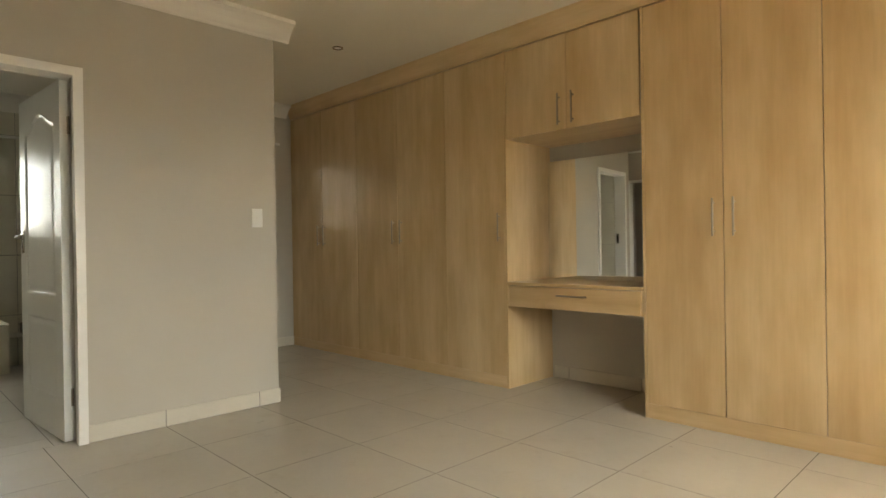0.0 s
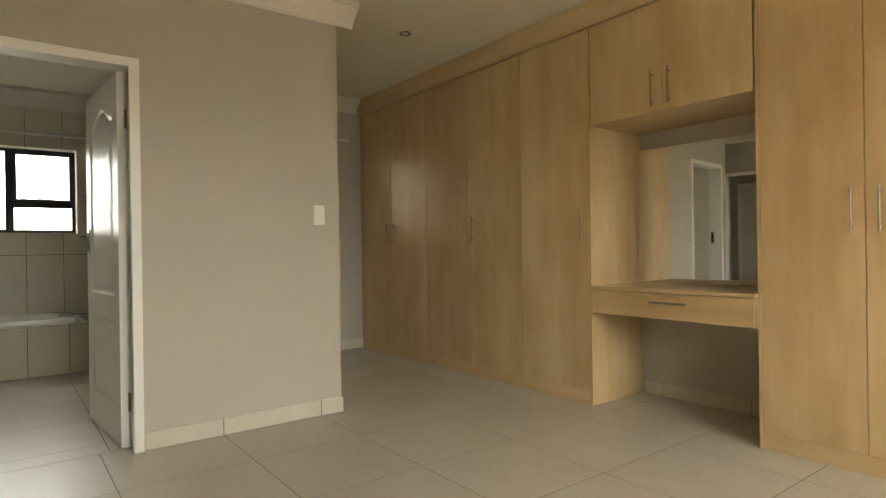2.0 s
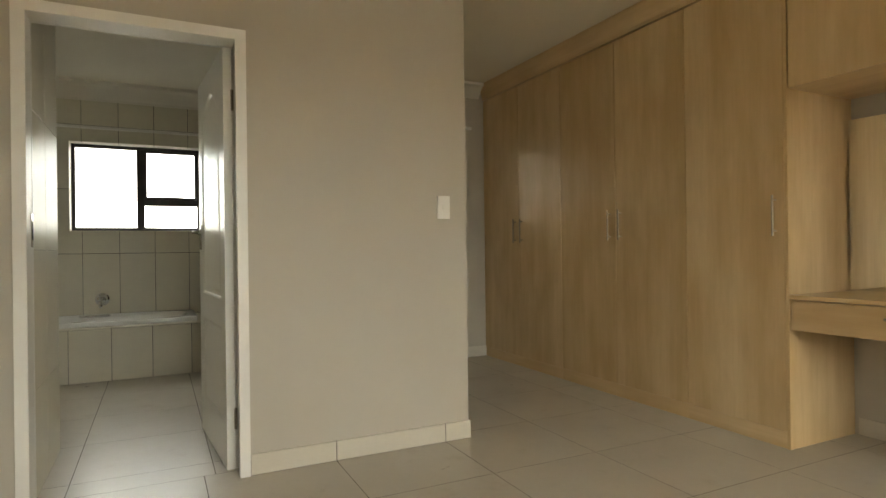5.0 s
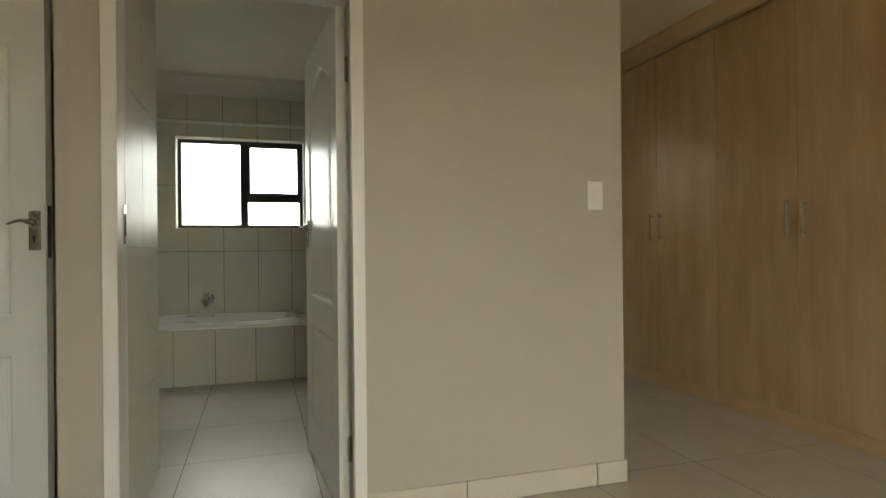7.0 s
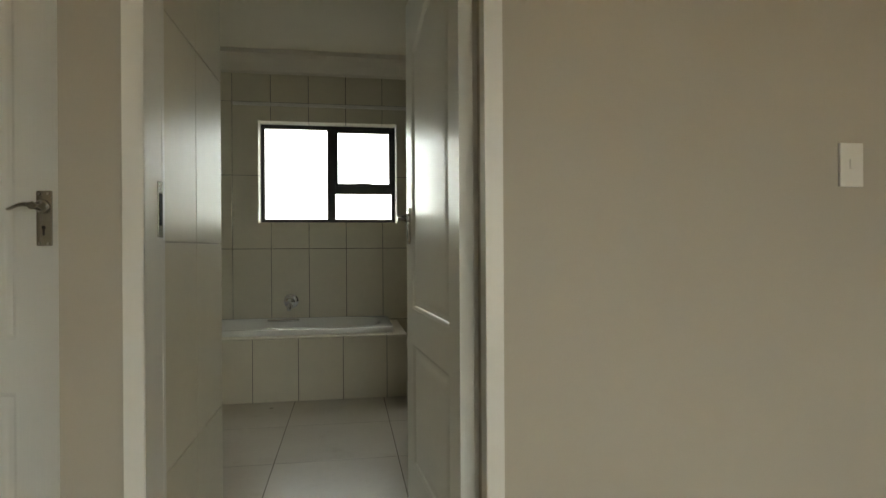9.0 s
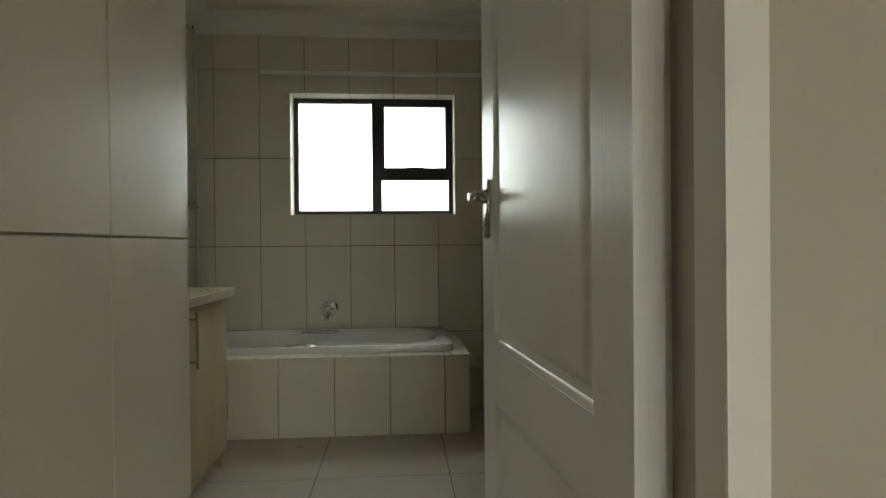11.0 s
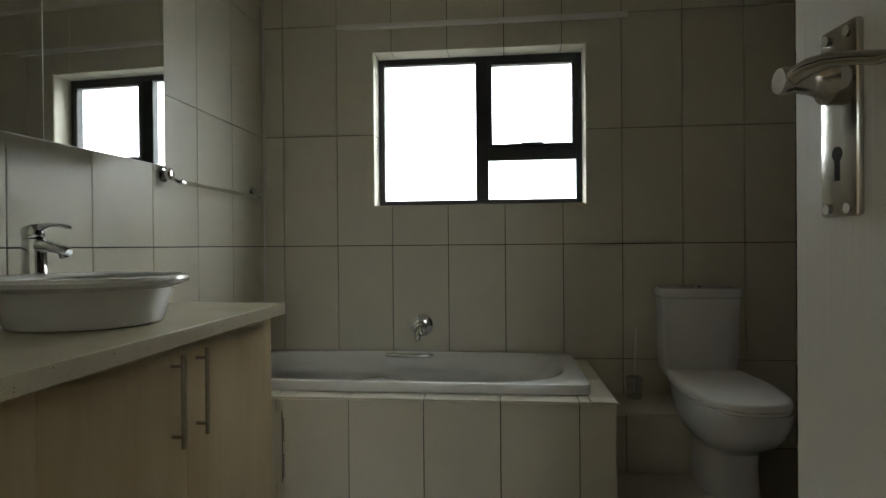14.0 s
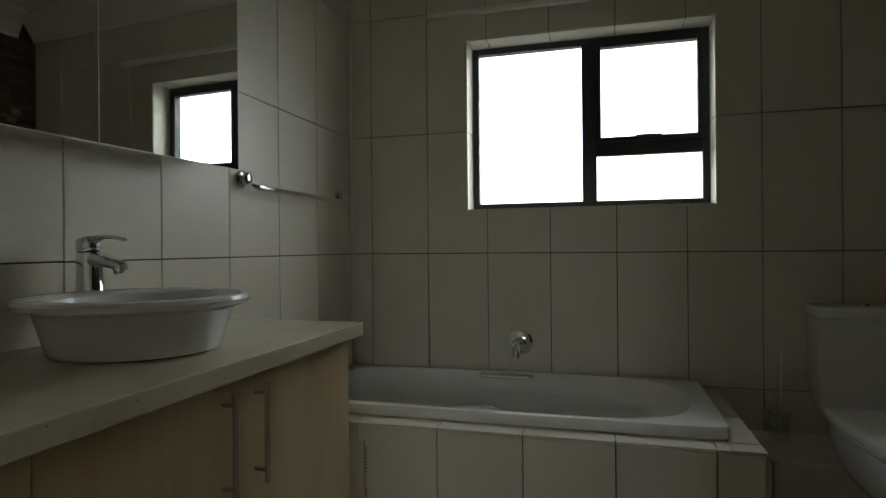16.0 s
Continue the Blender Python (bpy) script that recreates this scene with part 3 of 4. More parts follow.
def curtain_rail(x, y0, y1, z, label):
    ob = thing("curtain_rail", (x, (y0 + y1) / 2, z), label, "curtain rail")
    part("track", boxes((x + 0.016, x + 0.042, y0, y1, z - 0.013, z + 0.013), bevel=0.004), PLASTIC, ob)
    for k in (0.06, 0.5, 0.94):
        y = y0 + (y1 - y0) * k
        part("bracket", boxes((x + 0.0005, x + 0.02, y - 0.012, y + 0.012, z - 0.009, z + 0.02), bevel=0.002), PLASTIC, ob)


curtain_rail(PASS, -0.0 + 0.03, 1.2, 2.22, "white plastic curtain track above the passage window")
curtain_rail(WIN, -2.47, -0.93, 2.232, "white plastic curtain track above the bathroom window")

# ---- bath ----
BX = -2.664
bs = thing("bath_surround", (-3.08, -2.03, 0), "tiled bath surround with cream panels", "bath surround")
part("core", boxes((BX - 0.04, BX - 0.009, LEFT, -1.157, 0, 0.432), (WIN, BX - 0.04, -1.235, -1.157, 0, 0.432)), TGROUT, bs)
tb = thing("bathtub", (-3.08, -2.07, 0.44), "white acrylic built-in bathtub, empty", "bathtub")
bx, by = (-3.475 - 2.752) / 2, (-2.893 - 1.229) / 2
hx, hy = 0.361, 0.831
YC = -1.72          # where the square foot end passes into the rounded backrest end


def tub_ring(bm, z, rx, ylo, yhi, foot, back, seg=160):
    """One ring of the bowl: squarer towards the foot, rounder at the backrest, with arm ledges beside the backrest."""
    lp = []
    for k in range(seg):
        a = 2 * math.pi * k / seg
        c, s_ = math.cos(a), math.sin(a)
        e = back if s_ > 0 else foot
        y = YC + (yhi - YC if s_ > 0 else YC - ylo) * math.copysign(abs(s_) ** (2 / e), s_)
        x = rx * math.copysign(abs(c) ** (2 / e), c)
        lp.append((x, y))
    out = []
    for x, y in lp:
        rise = max(0.0, min(1.0, (y + 1.965) / 0.045)) * max(0.0, min(1.0, (-1.33 - y) / 0.22))
        top = 0.422 - 0.05 * (y + 1.94)
        depth = max(0.0, min(1.0, (0.468 - z) / max(0.02, 0.468 - top)))
        fade = 1.0 if z >= top - 0.002 else max(0.25, 1.0 - (top - z) * 2.2)
        x2 = x - math.copysign(min(abs(x), 0.088 * rise * depth * fade), x)
        out.append(bm.verts.new((bx + x2, y, z)))
    return out


bm = bmesh.new()
loft(bm, [(bx, by, 0.443, hx, hy, 30), (bx, by, 0.477, hx, hy, 30), (bx, by, 0.482, hx - 0.002, hy - 0.002, 30), (bx, by, 0.484, hx - 0.006, hy - 0.006, 28)], 160, (False, False))
bm.verts.ensure_lookup_table()
last = list(bm.verts)[-160:]
for z, rx, ylo, yhi, foot, back in ((0.4842, 0.339, -2.835, -1.300, 7, 2.7), (0.4835, 0.332, -2.828, -1.308, 7, 2.7), (0.480, 0.327, -2.824, -1.314, 7, 2.6), (0.470, 0.323, -2.820, -1.322, 7, 2.6), (0.455, 0.320, -2.817, -1.336, 7, 2.6), (0.440, 0.317, -2.814, -1.350, 6.5, 2.6), (0.425, 0.314, -2.811, -1.364, 6.5, 2.6), (0.410, 0.311, -2.808, -1.378, 6.5, 2.6), (0.395, 0.308, -2.805, -1.392, 6, 2.6), (0.38, 0.305, -2.802, -1.406, 6, 2.6), (0.36, 0.301, -2.798, -1.424, 6, 2.6), (0.33, 0.295, -2.790, -1.452, 6, 2.6), (0.28, 0.284, -2.775, -1.498, 5, 2.7), (0.22, 0.268, -2.750, -1.552, 5, 2.8), (0.17, 0.240, -2.715, -1.610, 4, 3), (0.145, 0.205, -2.675, -1.670, 4, 3), (0.137, 0.150, -2.60, -1.700, 4, 3)):
    ring = tub_ring(bm, z, rx, ylo, yhi, foot, back)
    for k in range(160):
        bm.faces.new((last[k], last[(k + 1) % 160], ring[(k + 1) % 160], ring[k]))
    last = ring
bm.faces.new(last)
part("tub", bm, ACRYLIC, tb, "", True)
for x, s, y, z, up in ((-3.428, 1, -2.075, 0.468, 0.0), (-2.802, -1, -2.105, 0.458, 0.012)):
    bm = bmesh.new()
    tube(bm, [(x - s * 0.008, y - 0.118, z), (x + s * 0.018, y - 0.116, z + 0.003), (x + s * 0.034, y - 0.105, z + 0.005), (x + s * 0.040, y - 0.07, z + 0.006 + up * 0.4), (x + s * 0.042, y, z + 0.006 + up), (x + s * 0.040, y + 0.07, z + 0.006 + up * 0.4), (x + s * 0.034, y + 0.105, z + 0.005), (x + s * 0.018, y + 0.116, z + 0.003), (x - s * 0.008, y + 0.118, z)], [0.011] * 9)
    part("grip", bm, CHROME, tb, "chrome bath grip", True)
bm = loft(bmesh.new(), [(bx, by - 0.45, 0.136, 0.03, 0.03, 2), (bx, by - 0.45, 0.141, 0.026, 0.026, 2)], 24)
part("waste", bm, CHROME, tb, "chrome waste", True)

bt = thing("bath_mixer", (WIN, -2.005, 0.60), "chrome wall-mounted bath mixer", "tap")
bm = bmesh.new()
tube(bm, [(WIN, -2.005, 0.615), (WIN + 0.006, -2.005, 0.615), (WIN + 0.013, -2.005, 0.615)], [0.06, 0.06, 0.05], 32)
part("wall_plate", bm, CHROME, bt, "", True)
bm = tube(bmesh.new(), [(WIN + 0.012, -2.008, 0.608), (WIN + 0.05, -2.010, 0.604), (WIN + 0.062, -2.010, 0.603), (WIN + 0.066, -2.010, 0.602)], [0.033, 0.033, 0.029, 0.02], 26)
part("body", bm, CHROME, bt, "", True)
bm = tube(bmesh.new(), [(WIN + 0.045, -2.008, 0.600), (WIN + 0.064, -2.012, 0.585), (WIN + 0.076, -2.015, 0.566), (WIN + 0.082, -2.017, 0.548), (WIN + 0.084, -2.017, 0.545)], [0.019, 0.021, 0.020, 0.017, 0.012], 18)
part("spout", bm, CHROME, bt, "", True)
bm = tube(bmesh.new(), [(WIN + 0.062, -2.008, 0.618), (WIN + 0.080, -2.004, 0.612), (WIN + 0.096, -1.997, 0.596), (WIN + 0.102, -1.992, 0.580), (WIN + 0.103, -1.991, 0.576)], [0.011, 0.010, 0.0085, 0.0075, 0.005], 14)
part("lever", bm, CHROME, bt, "", True)
bt.location.y, bt.location.z = bt.location.y - 0.014, bt.location.z + 0.004

# ---- low boxing, toilet, brush ----
bxg = thing("tiled_ledge", (-3.3, -0.97, 0), "low tiled ledge between bath and toilet", "ledge")
part("core", boxes((WIN, -3.129, -1.148, -0.46, 0, 0.262)), TGROUT, bxg)

wc = thing("toilet", (-3.08, -0.625, 0), "white ceramic close-coupled toilet with closed lid", "toilet")
cy = -0.625
bm = bmesh.new()
loft(bm, [(-3.065, cy, 0.0, 0.215, 0.116, 3.2), (-3.065, cy, 0.015, 0.213, 0.114, 3.2), (-3.060, cy, 0.12, 0.208, 0.110, 3.0), (-3.055, cy, 0.185, 0.212, 0.112, 3.0), (-3.045, cy, 0.205, 0.228, 0.122, 2.9), (-3.035, cy, 0.228, 0.268, 0.145, 2.8), (-3.025, cy, 0.26, 0.312, 0.163, 2.8), (-3.020, cy, 0.30, 0.346, 0.174, 2.9), (-3.018, cy, 0.345, 0.364, 0.181, 3.1), (-3.018, cy, 0.385, 0.370, 0.184, 3.3), (-3.018, cy, 0.398, 0.367, 0.182, 3.3)], 64)
part("bowl", bm, CERAMIC, wc, "", True)


def d_plate(rows, xb, xf):
    """Seat-shaped plates: square at the hinges, rounded in front; rows: z, inset."""
    bm = bmesh.new()
    loops = []
    for z, inset in rows:
        lp = [bm.verts.new((xb + inset, cy - 0.17 + inset, z)), bm.verts.new((xb + inset, cy + 0.17 - inset, z))]
        for k in range(33):
            a = math.pi / 2 - math.pi * k / 32
            c, s_ = math.cos(a), math.sin(a)
            lp.append(bm.verts.new((xb + 0.20 + (xf - xb - 0.20 - inset) * c ** (2 / 2.9), cy + (0.188 - inset) * math.copysign(abs(s_) ** (2 / 2.9), s_), z)))
        loops.append(lp)
    n = len(loops[0])
    for p, q in zip(loops, loops[1:]):
        for k in range(n):
            bm.faces.new((p[k], p[(k + 1) % n], q[(k + 1) % n], q[k]))
    bm.faces.new(loops[0][::-1])
    bm.faces.new(loops[-1])
    return bm


part("seat", d_plate(((0.400, 0.006), (0.403, 0.002), (0.411, 0.002), (0.414, 0.007)), -3.285, -2.640), PLASTIC, wc, "", True)
part("seat_lid", d_plate(((0.4175, 0.004), (0.420, 0.0), (0.434, 0.0), (0.441, 0.004), (0.4445, 0.012), (0.446, 0.03), (0.4465, 0.08)), -3.285, -2.636), PLASTIC, wc, "", True)
bm = loft(bmesh.new(), [(-3.385, cy, 0.398, 0.095, 0.158, 5), (-3.385, cy, 0.43, 0.098, 0.171, 6), (-3.385, cy, 0.60, 0.101, 0.182, 6), (-3.385, cy, 0.783, 0.103, 0.186, 6)], 56)
part("cistern", bm, CERAMIC, wc, "", True)
bm = loft(bmesh.new(), [(-3.383, cy, 0.785, 0.104, 0.187, 6), (-3.383, cy, 0.790, 0.108, 0.192, 6), (-3.383, cy, 0.818, 0.108, 0.192, 6), (-3.383, cy, 0.830, 0.100, 0.184, 6), (-3.383, cy, 0.832, 0.06, 0.15, 5)], 56)
part("cistern_lid", bm, CERAMIC, wc, "", True)
bm = loft(bmesh.new(), [(-3.383, cy, 0.831, 0.022, 0.022, 2), (-3.383, cy, 0.840, 0.021, 0.021, 2), (-3.383, cy, 0.842, 0.015, 0.015, 2)], 24)
part("flush_button", bm, CHROME, wc, "chrome flush button", True)

br = thing("toilet_brush", (-3.40, -0.925, 0.27), "toilet brush in a frosted holder on the ledge", "brush")
bm = loft(bmesh.new(), [(-3.40, -0.925, 0.2705, 0.036, 0.036, 2), (-3.40, -0.925, 0.355, 0.040, 0.040, 2), (-3.40, -0.925, 0.375, 0.042, 0.042, 2), (-3.40, -0.925, 0.375, 0.038, 0.038, 2), (-3.40, -0.925, 0.30, 0.034, 0.034, 2)], 28)
part("holder", bm, CLEARP, br, "frosted plastic holder", True)
bm = rod(bmesh.new(), (-3.40, -0.925, 0.30), (-3.398, -0.918, 0.632), 0.0052, 14)
part("shaft", bm, PLASTIC, br, "pale shaft", True)
bm = loft(bmesh.new(), [(-3.40, -0.925, 0.374, 0.030, 0.030, 2), (-3.40, -0.925, 0.382, 0.027, 0.027, 2), (-3.40, -0.925, 0.386, 0.01, 0.01, 2)], 24)
part("cap", bm, NICKEL, br, "dark metal cap", True)

# ---- vanity ----
VX0, VX1, VF = -2.298, -0.845, -2.386
va = thing("vanity_cabinet", (-1.57, -2.64, 0), "pale maple laminate bathroom vanity cabinet", "cabinet")
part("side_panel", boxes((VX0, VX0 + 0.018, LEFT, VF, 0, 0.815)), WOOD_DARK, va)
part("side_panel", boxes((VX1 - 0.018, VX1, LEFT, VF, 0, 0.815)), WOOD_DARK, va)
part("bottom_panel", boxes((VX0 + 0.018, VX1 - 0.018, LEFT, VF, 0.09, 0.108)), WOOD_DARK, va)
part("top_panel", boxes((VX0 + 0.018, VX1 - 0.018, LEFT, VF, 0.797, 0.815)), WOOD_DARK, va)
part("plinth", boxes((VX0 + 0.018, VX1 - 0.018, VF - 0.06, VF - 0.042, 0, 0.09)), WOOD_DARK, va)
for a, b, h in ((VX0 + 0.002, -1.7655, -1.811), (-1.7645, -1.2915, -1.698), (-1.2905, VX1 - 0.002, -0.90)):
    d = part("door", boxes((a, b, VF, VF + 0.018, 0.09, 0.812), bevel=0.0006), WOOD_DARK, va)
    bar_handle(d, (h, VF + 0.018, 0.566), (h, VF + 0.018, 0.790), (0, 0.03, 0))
ct = thing("countertop", (-1.58, -2.61, 0.817), "cream speckled quartz bathroom countertop", "countertop")
part("slab", boxes((-2.306, -0.835, LEFT + 0.0, -2.322, 0.817, 0.857), bevel=0.003), QUARTZ, ct)
rng = random.Random(5)
bm = bmesh.new()
for k in range(42):
    x = rng.uniform(-2.30, -0.9)
    z = rng.uniform(0.825, 0.85)
    r = rng.uniform(0.0007, 0.0017)
    bmesh.ops.create_icosphere(bm, subdivisions=1, radius=r, matrix=Matrix.Translation((x, -2.322, z)))
tagged(part("chip", bm, DARKGAP, ct, "dark specks along the quartz edge"), kind="stuff")

bc = Vector((-1.752, -2.625, 0.857))
ba = thing("basin", bc, "white ceramic round vessel basin on the countertop", "basin")
bm = bmesh.new()
X, Y = bc.x, bc.y
loft(bm, [(X, Y, 0.8572, 0.150, 0.160, 2), (X, Y, 0.8600, 0.166, 0.176, 2), (X, Y, 0.866, 0.170, 0.180, 2), (X, Y, 0.92, 0.184, 0.195, 2), (X, Y, 0.948, 0.192, 0.204, 2), (X, Y, 0.955, 0.211, 0.226, 2), (X, Y, 0.960, 0.224, 0.240, 2), (X, Y, 0.970, 0.229, 0.245, 2), (X, Y, 0.978, 0.224, 0.240, 2), (X, Y, 0.981, 0.214, 0.229, 2),
          (X, Y + 0.02, 0.979, 0.192, 0.200, 2.1), (X, Y + 0.03, 0.972, 0.186, 0.185, 2.1), (X, Y + 0.03, 0.95, 0.178, 0.175, 2.1), (X, Y + 0.03, 0.90, 0.15, 0.15, 2), (X, Y + 0.03, 0.878, 0.09, 0.09, 2), (X, Y + 0.03, 0.874, 0.03, 0.03, 2)], 56)
part("bowl", bm, CERAMIC, ba, "", True)
bm = loft(bmesh.new(), [(X, Y + 0.03, 0.8745, 0.022, 0.022, 2), (X, Y + 0.03, 0.879, 0.018, 0.018, 2)], 20)
part("waste", bm, CHROME, ba, "chrome waste", True)
tx, ty = -1.806, -2.815
tp = thing("basin_mixer", (tx, ty, 0.98), "chrome single-lever basin mixer tap", "tap")
bm = loft(bmesh.new(), [(tx, ty, 0.979, 0.033, 0.033, 2), (tx, ty, 0.983, 0.034, 0.034, 2), (tx, ty, 0.986, 0.0325, 0.0325, 2), (tx, ty, 1.03, 0.031, 0.031, 2), (tx, ty, 1.075, 0.031, 0.032, 2), (tx, ty, 1.088, 0.030, 0.031, 2), (tx, ty, 1.092, 0.022, 0.023, 2)], 32)
part("body", bm, CHROME, tp, "", True)
bm = bmesh.new()
rows = []
for y, z, w, h in ((0.0, 1.066, 0.027, 0.021), (0.03, 1.068, 0.025, 0.019), (0.06, 1.063, 0.022, 0.016), (0.085, 1.056, 0.020, 0.014), (0.102, 1.049, 0.018, 0.013), (0.107, 1.046, 0.013, 0.010)):
    rows.append([bm.verts.new((tx + w * math.copysign(abs(math.cos(a)) ** 0.7, math.cos(a)), ty + y + 0.25 * h * math.sin(a), z + h * math.copysign(abs(math.sin(a)) ** 0.7, math.sin(a)))) for a in [2 * math.pi * k / 24 for k in range(24)]])
for p, q in zip(rows, rows[1:]):
    for k in range(24):
        bm.faces.new((p[k], p[(k + 1) % 24], q[(k + 1) % 24], q[k]))
bm.faces.new(rows[0][::-1])
bm.faces.new(rows[-1])
part("spout", bm, CHROME, tp, "", True)
bm = tube(bmesh.new(), [(tx, ty + 0.089, 1.044), (tx, ty + 0.093, 1.030)], [0.0125, 0.0115], 20)
part("aerator", bm, STEEL, tp, "dark spout outlet", True)
bm = tube(bmesh.new(), [(tx, ty - 0.002, 1.090), (tx, ty - 0.003, 1.096), (tx, ty - 0.006, 1.118), (tx, ty - 0.009, 1.128), (tx, ty - 0.010, 1.131)], [0.026, 0.030, 0.029, 0.024, 0.012], 28)
cap = part("lever_cap", bm, CHROME, tp, "", True)
bm = tube(bmesh.new(), [(tx, ty + 0.010, 1.118), (tx, ty + 0.028, 1.127), (tx, ty + 0.050, 1.132), (tx, ty + 0.080, 1.130), (tx, ty + 0.105, 1.124), (tx, ty + 0.113, 1.122)], [0.014, 0.010, 0.0065, 0.0055, 0.0055, 0.004], 14)
part("lever", bm, CHROME, cap, "", True)
tp.scale = (0.93, 0.93, 0.865)

mc = thing("mirror_cabinet", (-1.58, -2.84, 1.345), "mirror-fronted bathroom wall cabinet with sliding doors", "cabinet")
part("body", boxes((-2.330, -0.835, LEFT, -2.850, 1.366, 1.966), bevel=0.002), PLASTIC, mc, "white cabinet body")
for a, b in ((0.0, 0.5215), (0.524, 1.014), (1.0165, 1.509)):
    bm = boxes((-2.336 + a, -2.336 + b, -2.786, -2.769, 1.336, 1.970), bevel=0.0012)
    bmesh.ops.rotate(bm, verts=bm.verts, cent=(-2.336, -2.769, 0), matrix=Matrix.Rotation(radians(-2.65), 3, "Z"))
    md = part("mirror_door", bm, MIRROR, mc, "mirror door")
    bm = boxes((-2.336 + a + 0.001, -2.336 + b - 0.001, -2.7692, -2.7682, 1.3362, 1.3392), (-2.336 + b - 0.0015, -2.336 + b + 0.0015, -2.7692, -2.7682, 1.3362, 1.970))
    bmesh.ops.rotate(bm, verts=bm.verts, cent=(-2.336, -2.769, 0), matrix=Matrix.Rotation(radians(-2.65), 3, "Z"))
    part("edge_strip", bm, PLASTIC, md, "pale polished glass edge")

tr = thing("towel_rail", (-2.92, LEFT, 1.334), "chrome towel rail on the tiled wall", "towel rail")
RY, RZ = -2.842, 1.307
for x, way in ((-2.535, -1), (-3.335, 1)):
    bm = tube(bmesh.new(), [(x, LEFT, 1.336), (x, LEFT + 0.006, 1.336), (x, LEFT + 0.010, 1.336)], [0.031, 0.031, 0.024], 28)
    part("wall_plate", bm, CHROME, tr, "", True)
    bm = tube(bmesh.new(), [(x, LEFT + 0.009, 1.336), (x, LEFT + 0.018, 1.336), (x, LEFT + 0.021, 1.336), (x, LEFT + 0.034, 1.336), (x, LEFT + 0.039, 1.336)], [0.013, 0.013, 0.023, 0.024, 0.016], 24)
    part("knob", bm, CHROME, tr, "", True)
    bm = tube(bmesh.new(), [(x, LEFT + 0.028, 1.322), (x, RY - 0.006, 1.312), (x + way * 0.010, RY, 1.307), (x + way * 0.026, RY, RZ), (x + way * 0.048, RY, RZ)], [0.008, 0.0075, 0.0085, 0.0125, 0.0125], 18)
    part("rail_socket", bm, CHROME, tr, "", True)
part("rail", rod(bmesh.new(), (-2.580, RY, RZ), (-3.289, RY, RZ), 0.0095, 20), RAIL, tr, "", True)
for x in (-2.665,):
    part("collar", rod(bmesh.new(), (x, RY, RZ), (x - 0.010, RY, RZ), 0.0108, 20), CHROME, tr, "", True)

# ---- mosaic wall beside the toilet ----
mo = structure("wall_mosaic", boxes((WIN, -0.12, RIGHT - 0.004, RIGHT - 0.001, 0, CZ)), TGROUT, "dark brown stone strip mosaic wall", "wall")
rng = random.Random(11)
verts, faces = [], []
z = 0.003
while z < 2.47:
    h = rng.choice((0.022, 0.03, 0.046))
    x = WIN
    while x < -1.9:
        w = rng.uniform(0.06, 0.24)
        x1 = min(x + w, -1.9)
        d = RIGHT - 0.004 - rng.uniform(0.006, 0.013)
        k = len(verts)
        g = 0.001
        verts += [(x + g, RIGHT - 0.004, z + g), (x1 - g, RIGHT - 0.004, z + g), (x1 - g, RIGHT - 0.004, z + h - g), (x + g, RIGHT - 0.004, z + h - g), (x + 2 * g, d, z + 2 * g), (x1 - 2 * g, d, z + 2 * g), (x1 - 2 * g, d, z + h - 2 * g), (x + 2 * g, d, z + h - 2 * g)]
        faces += [(k + 4, k + 5, k + 6, k + 7), (k, k + 1, k + 5, k + 4), (k + 1, k + 2, k + 6, k + 5), (k + 2, k + 3, k + 7, k + 6), (k + 3, k, k + 4, k + 7)]
        x = x1
    z += h
me = bpy.data.meshes.new("mosaic")
me.from_pydata(verts, [], faces)
me.materials.append(MOSAIC)
ms = new("mosaic", me)
ms.parent = mo
tagged(ms, "brown split-stone mosaic strips", kind="stuff")

# ---- tiles, last: walls, bath, ledge, skirting, floor ----
SHARED = {}


def tile_mesh(w, h, t, mat):
    """A tile w by h by t with chamfered edges, lying in local xy, rising along z."""
    key = (round(w, 4), round(h, 4), t, mat.name)
    if key not in SHARED:
        c = 0.00005 if mat is FLOOR else 0.0011
        rings = [(0, 0), (0, t - c), (c, t)]
        vs = [p for i, z in rings for p in ((i, i, z), (w - i, i, z), (w - i, h - i, z), (i, h - i, z))]
        fs = [(8, 9, 10, 11)]
        for r in (0, 4):
            fs += [(r + k, r + (k + 1) % 4, r + 4 + (k + 1) % 4, r + 4 + k) for k in range(4)]
        me = bpy.data.meshes.new("tile")
        me.from_pydata(vs, [], fs)
        me.materials.append(mat)
        SHARED[key] = me
    return SHARED[key]


def lay(name, parent, m, u0, u1, v0, v1, t, mat, gap=0.0042):
    """Lay one tile in the plane whose axes and origin are in m."""
    g = gap / 2
    ob = new(name, tile_mesh(u1 - u0 - gap, v1 - v0 - gap, t, mat))
    ob.parent = parent
    ob.matrix_basis = Matrix.Translation(-BASE[parent]) @ m @ Matrix.Translation((u0 + g, v0 + g, 0))
    return ob


def plane(origin, u, v):
    u, v = Vector(u), Vector(v)
    n = u.cross(v)
    m = Matrix((u, v, n)).transposed().to_4x4()
    m.translation = origin
    return m


def spans(lo, hi, start, step):
    cuts = [lo] + [start + k * step for k in range(-60, 60) if lo + 0.004 < start + k * step < hi - 0.004] + [hi]
    return list(zip(cuts, cuts[1:]))


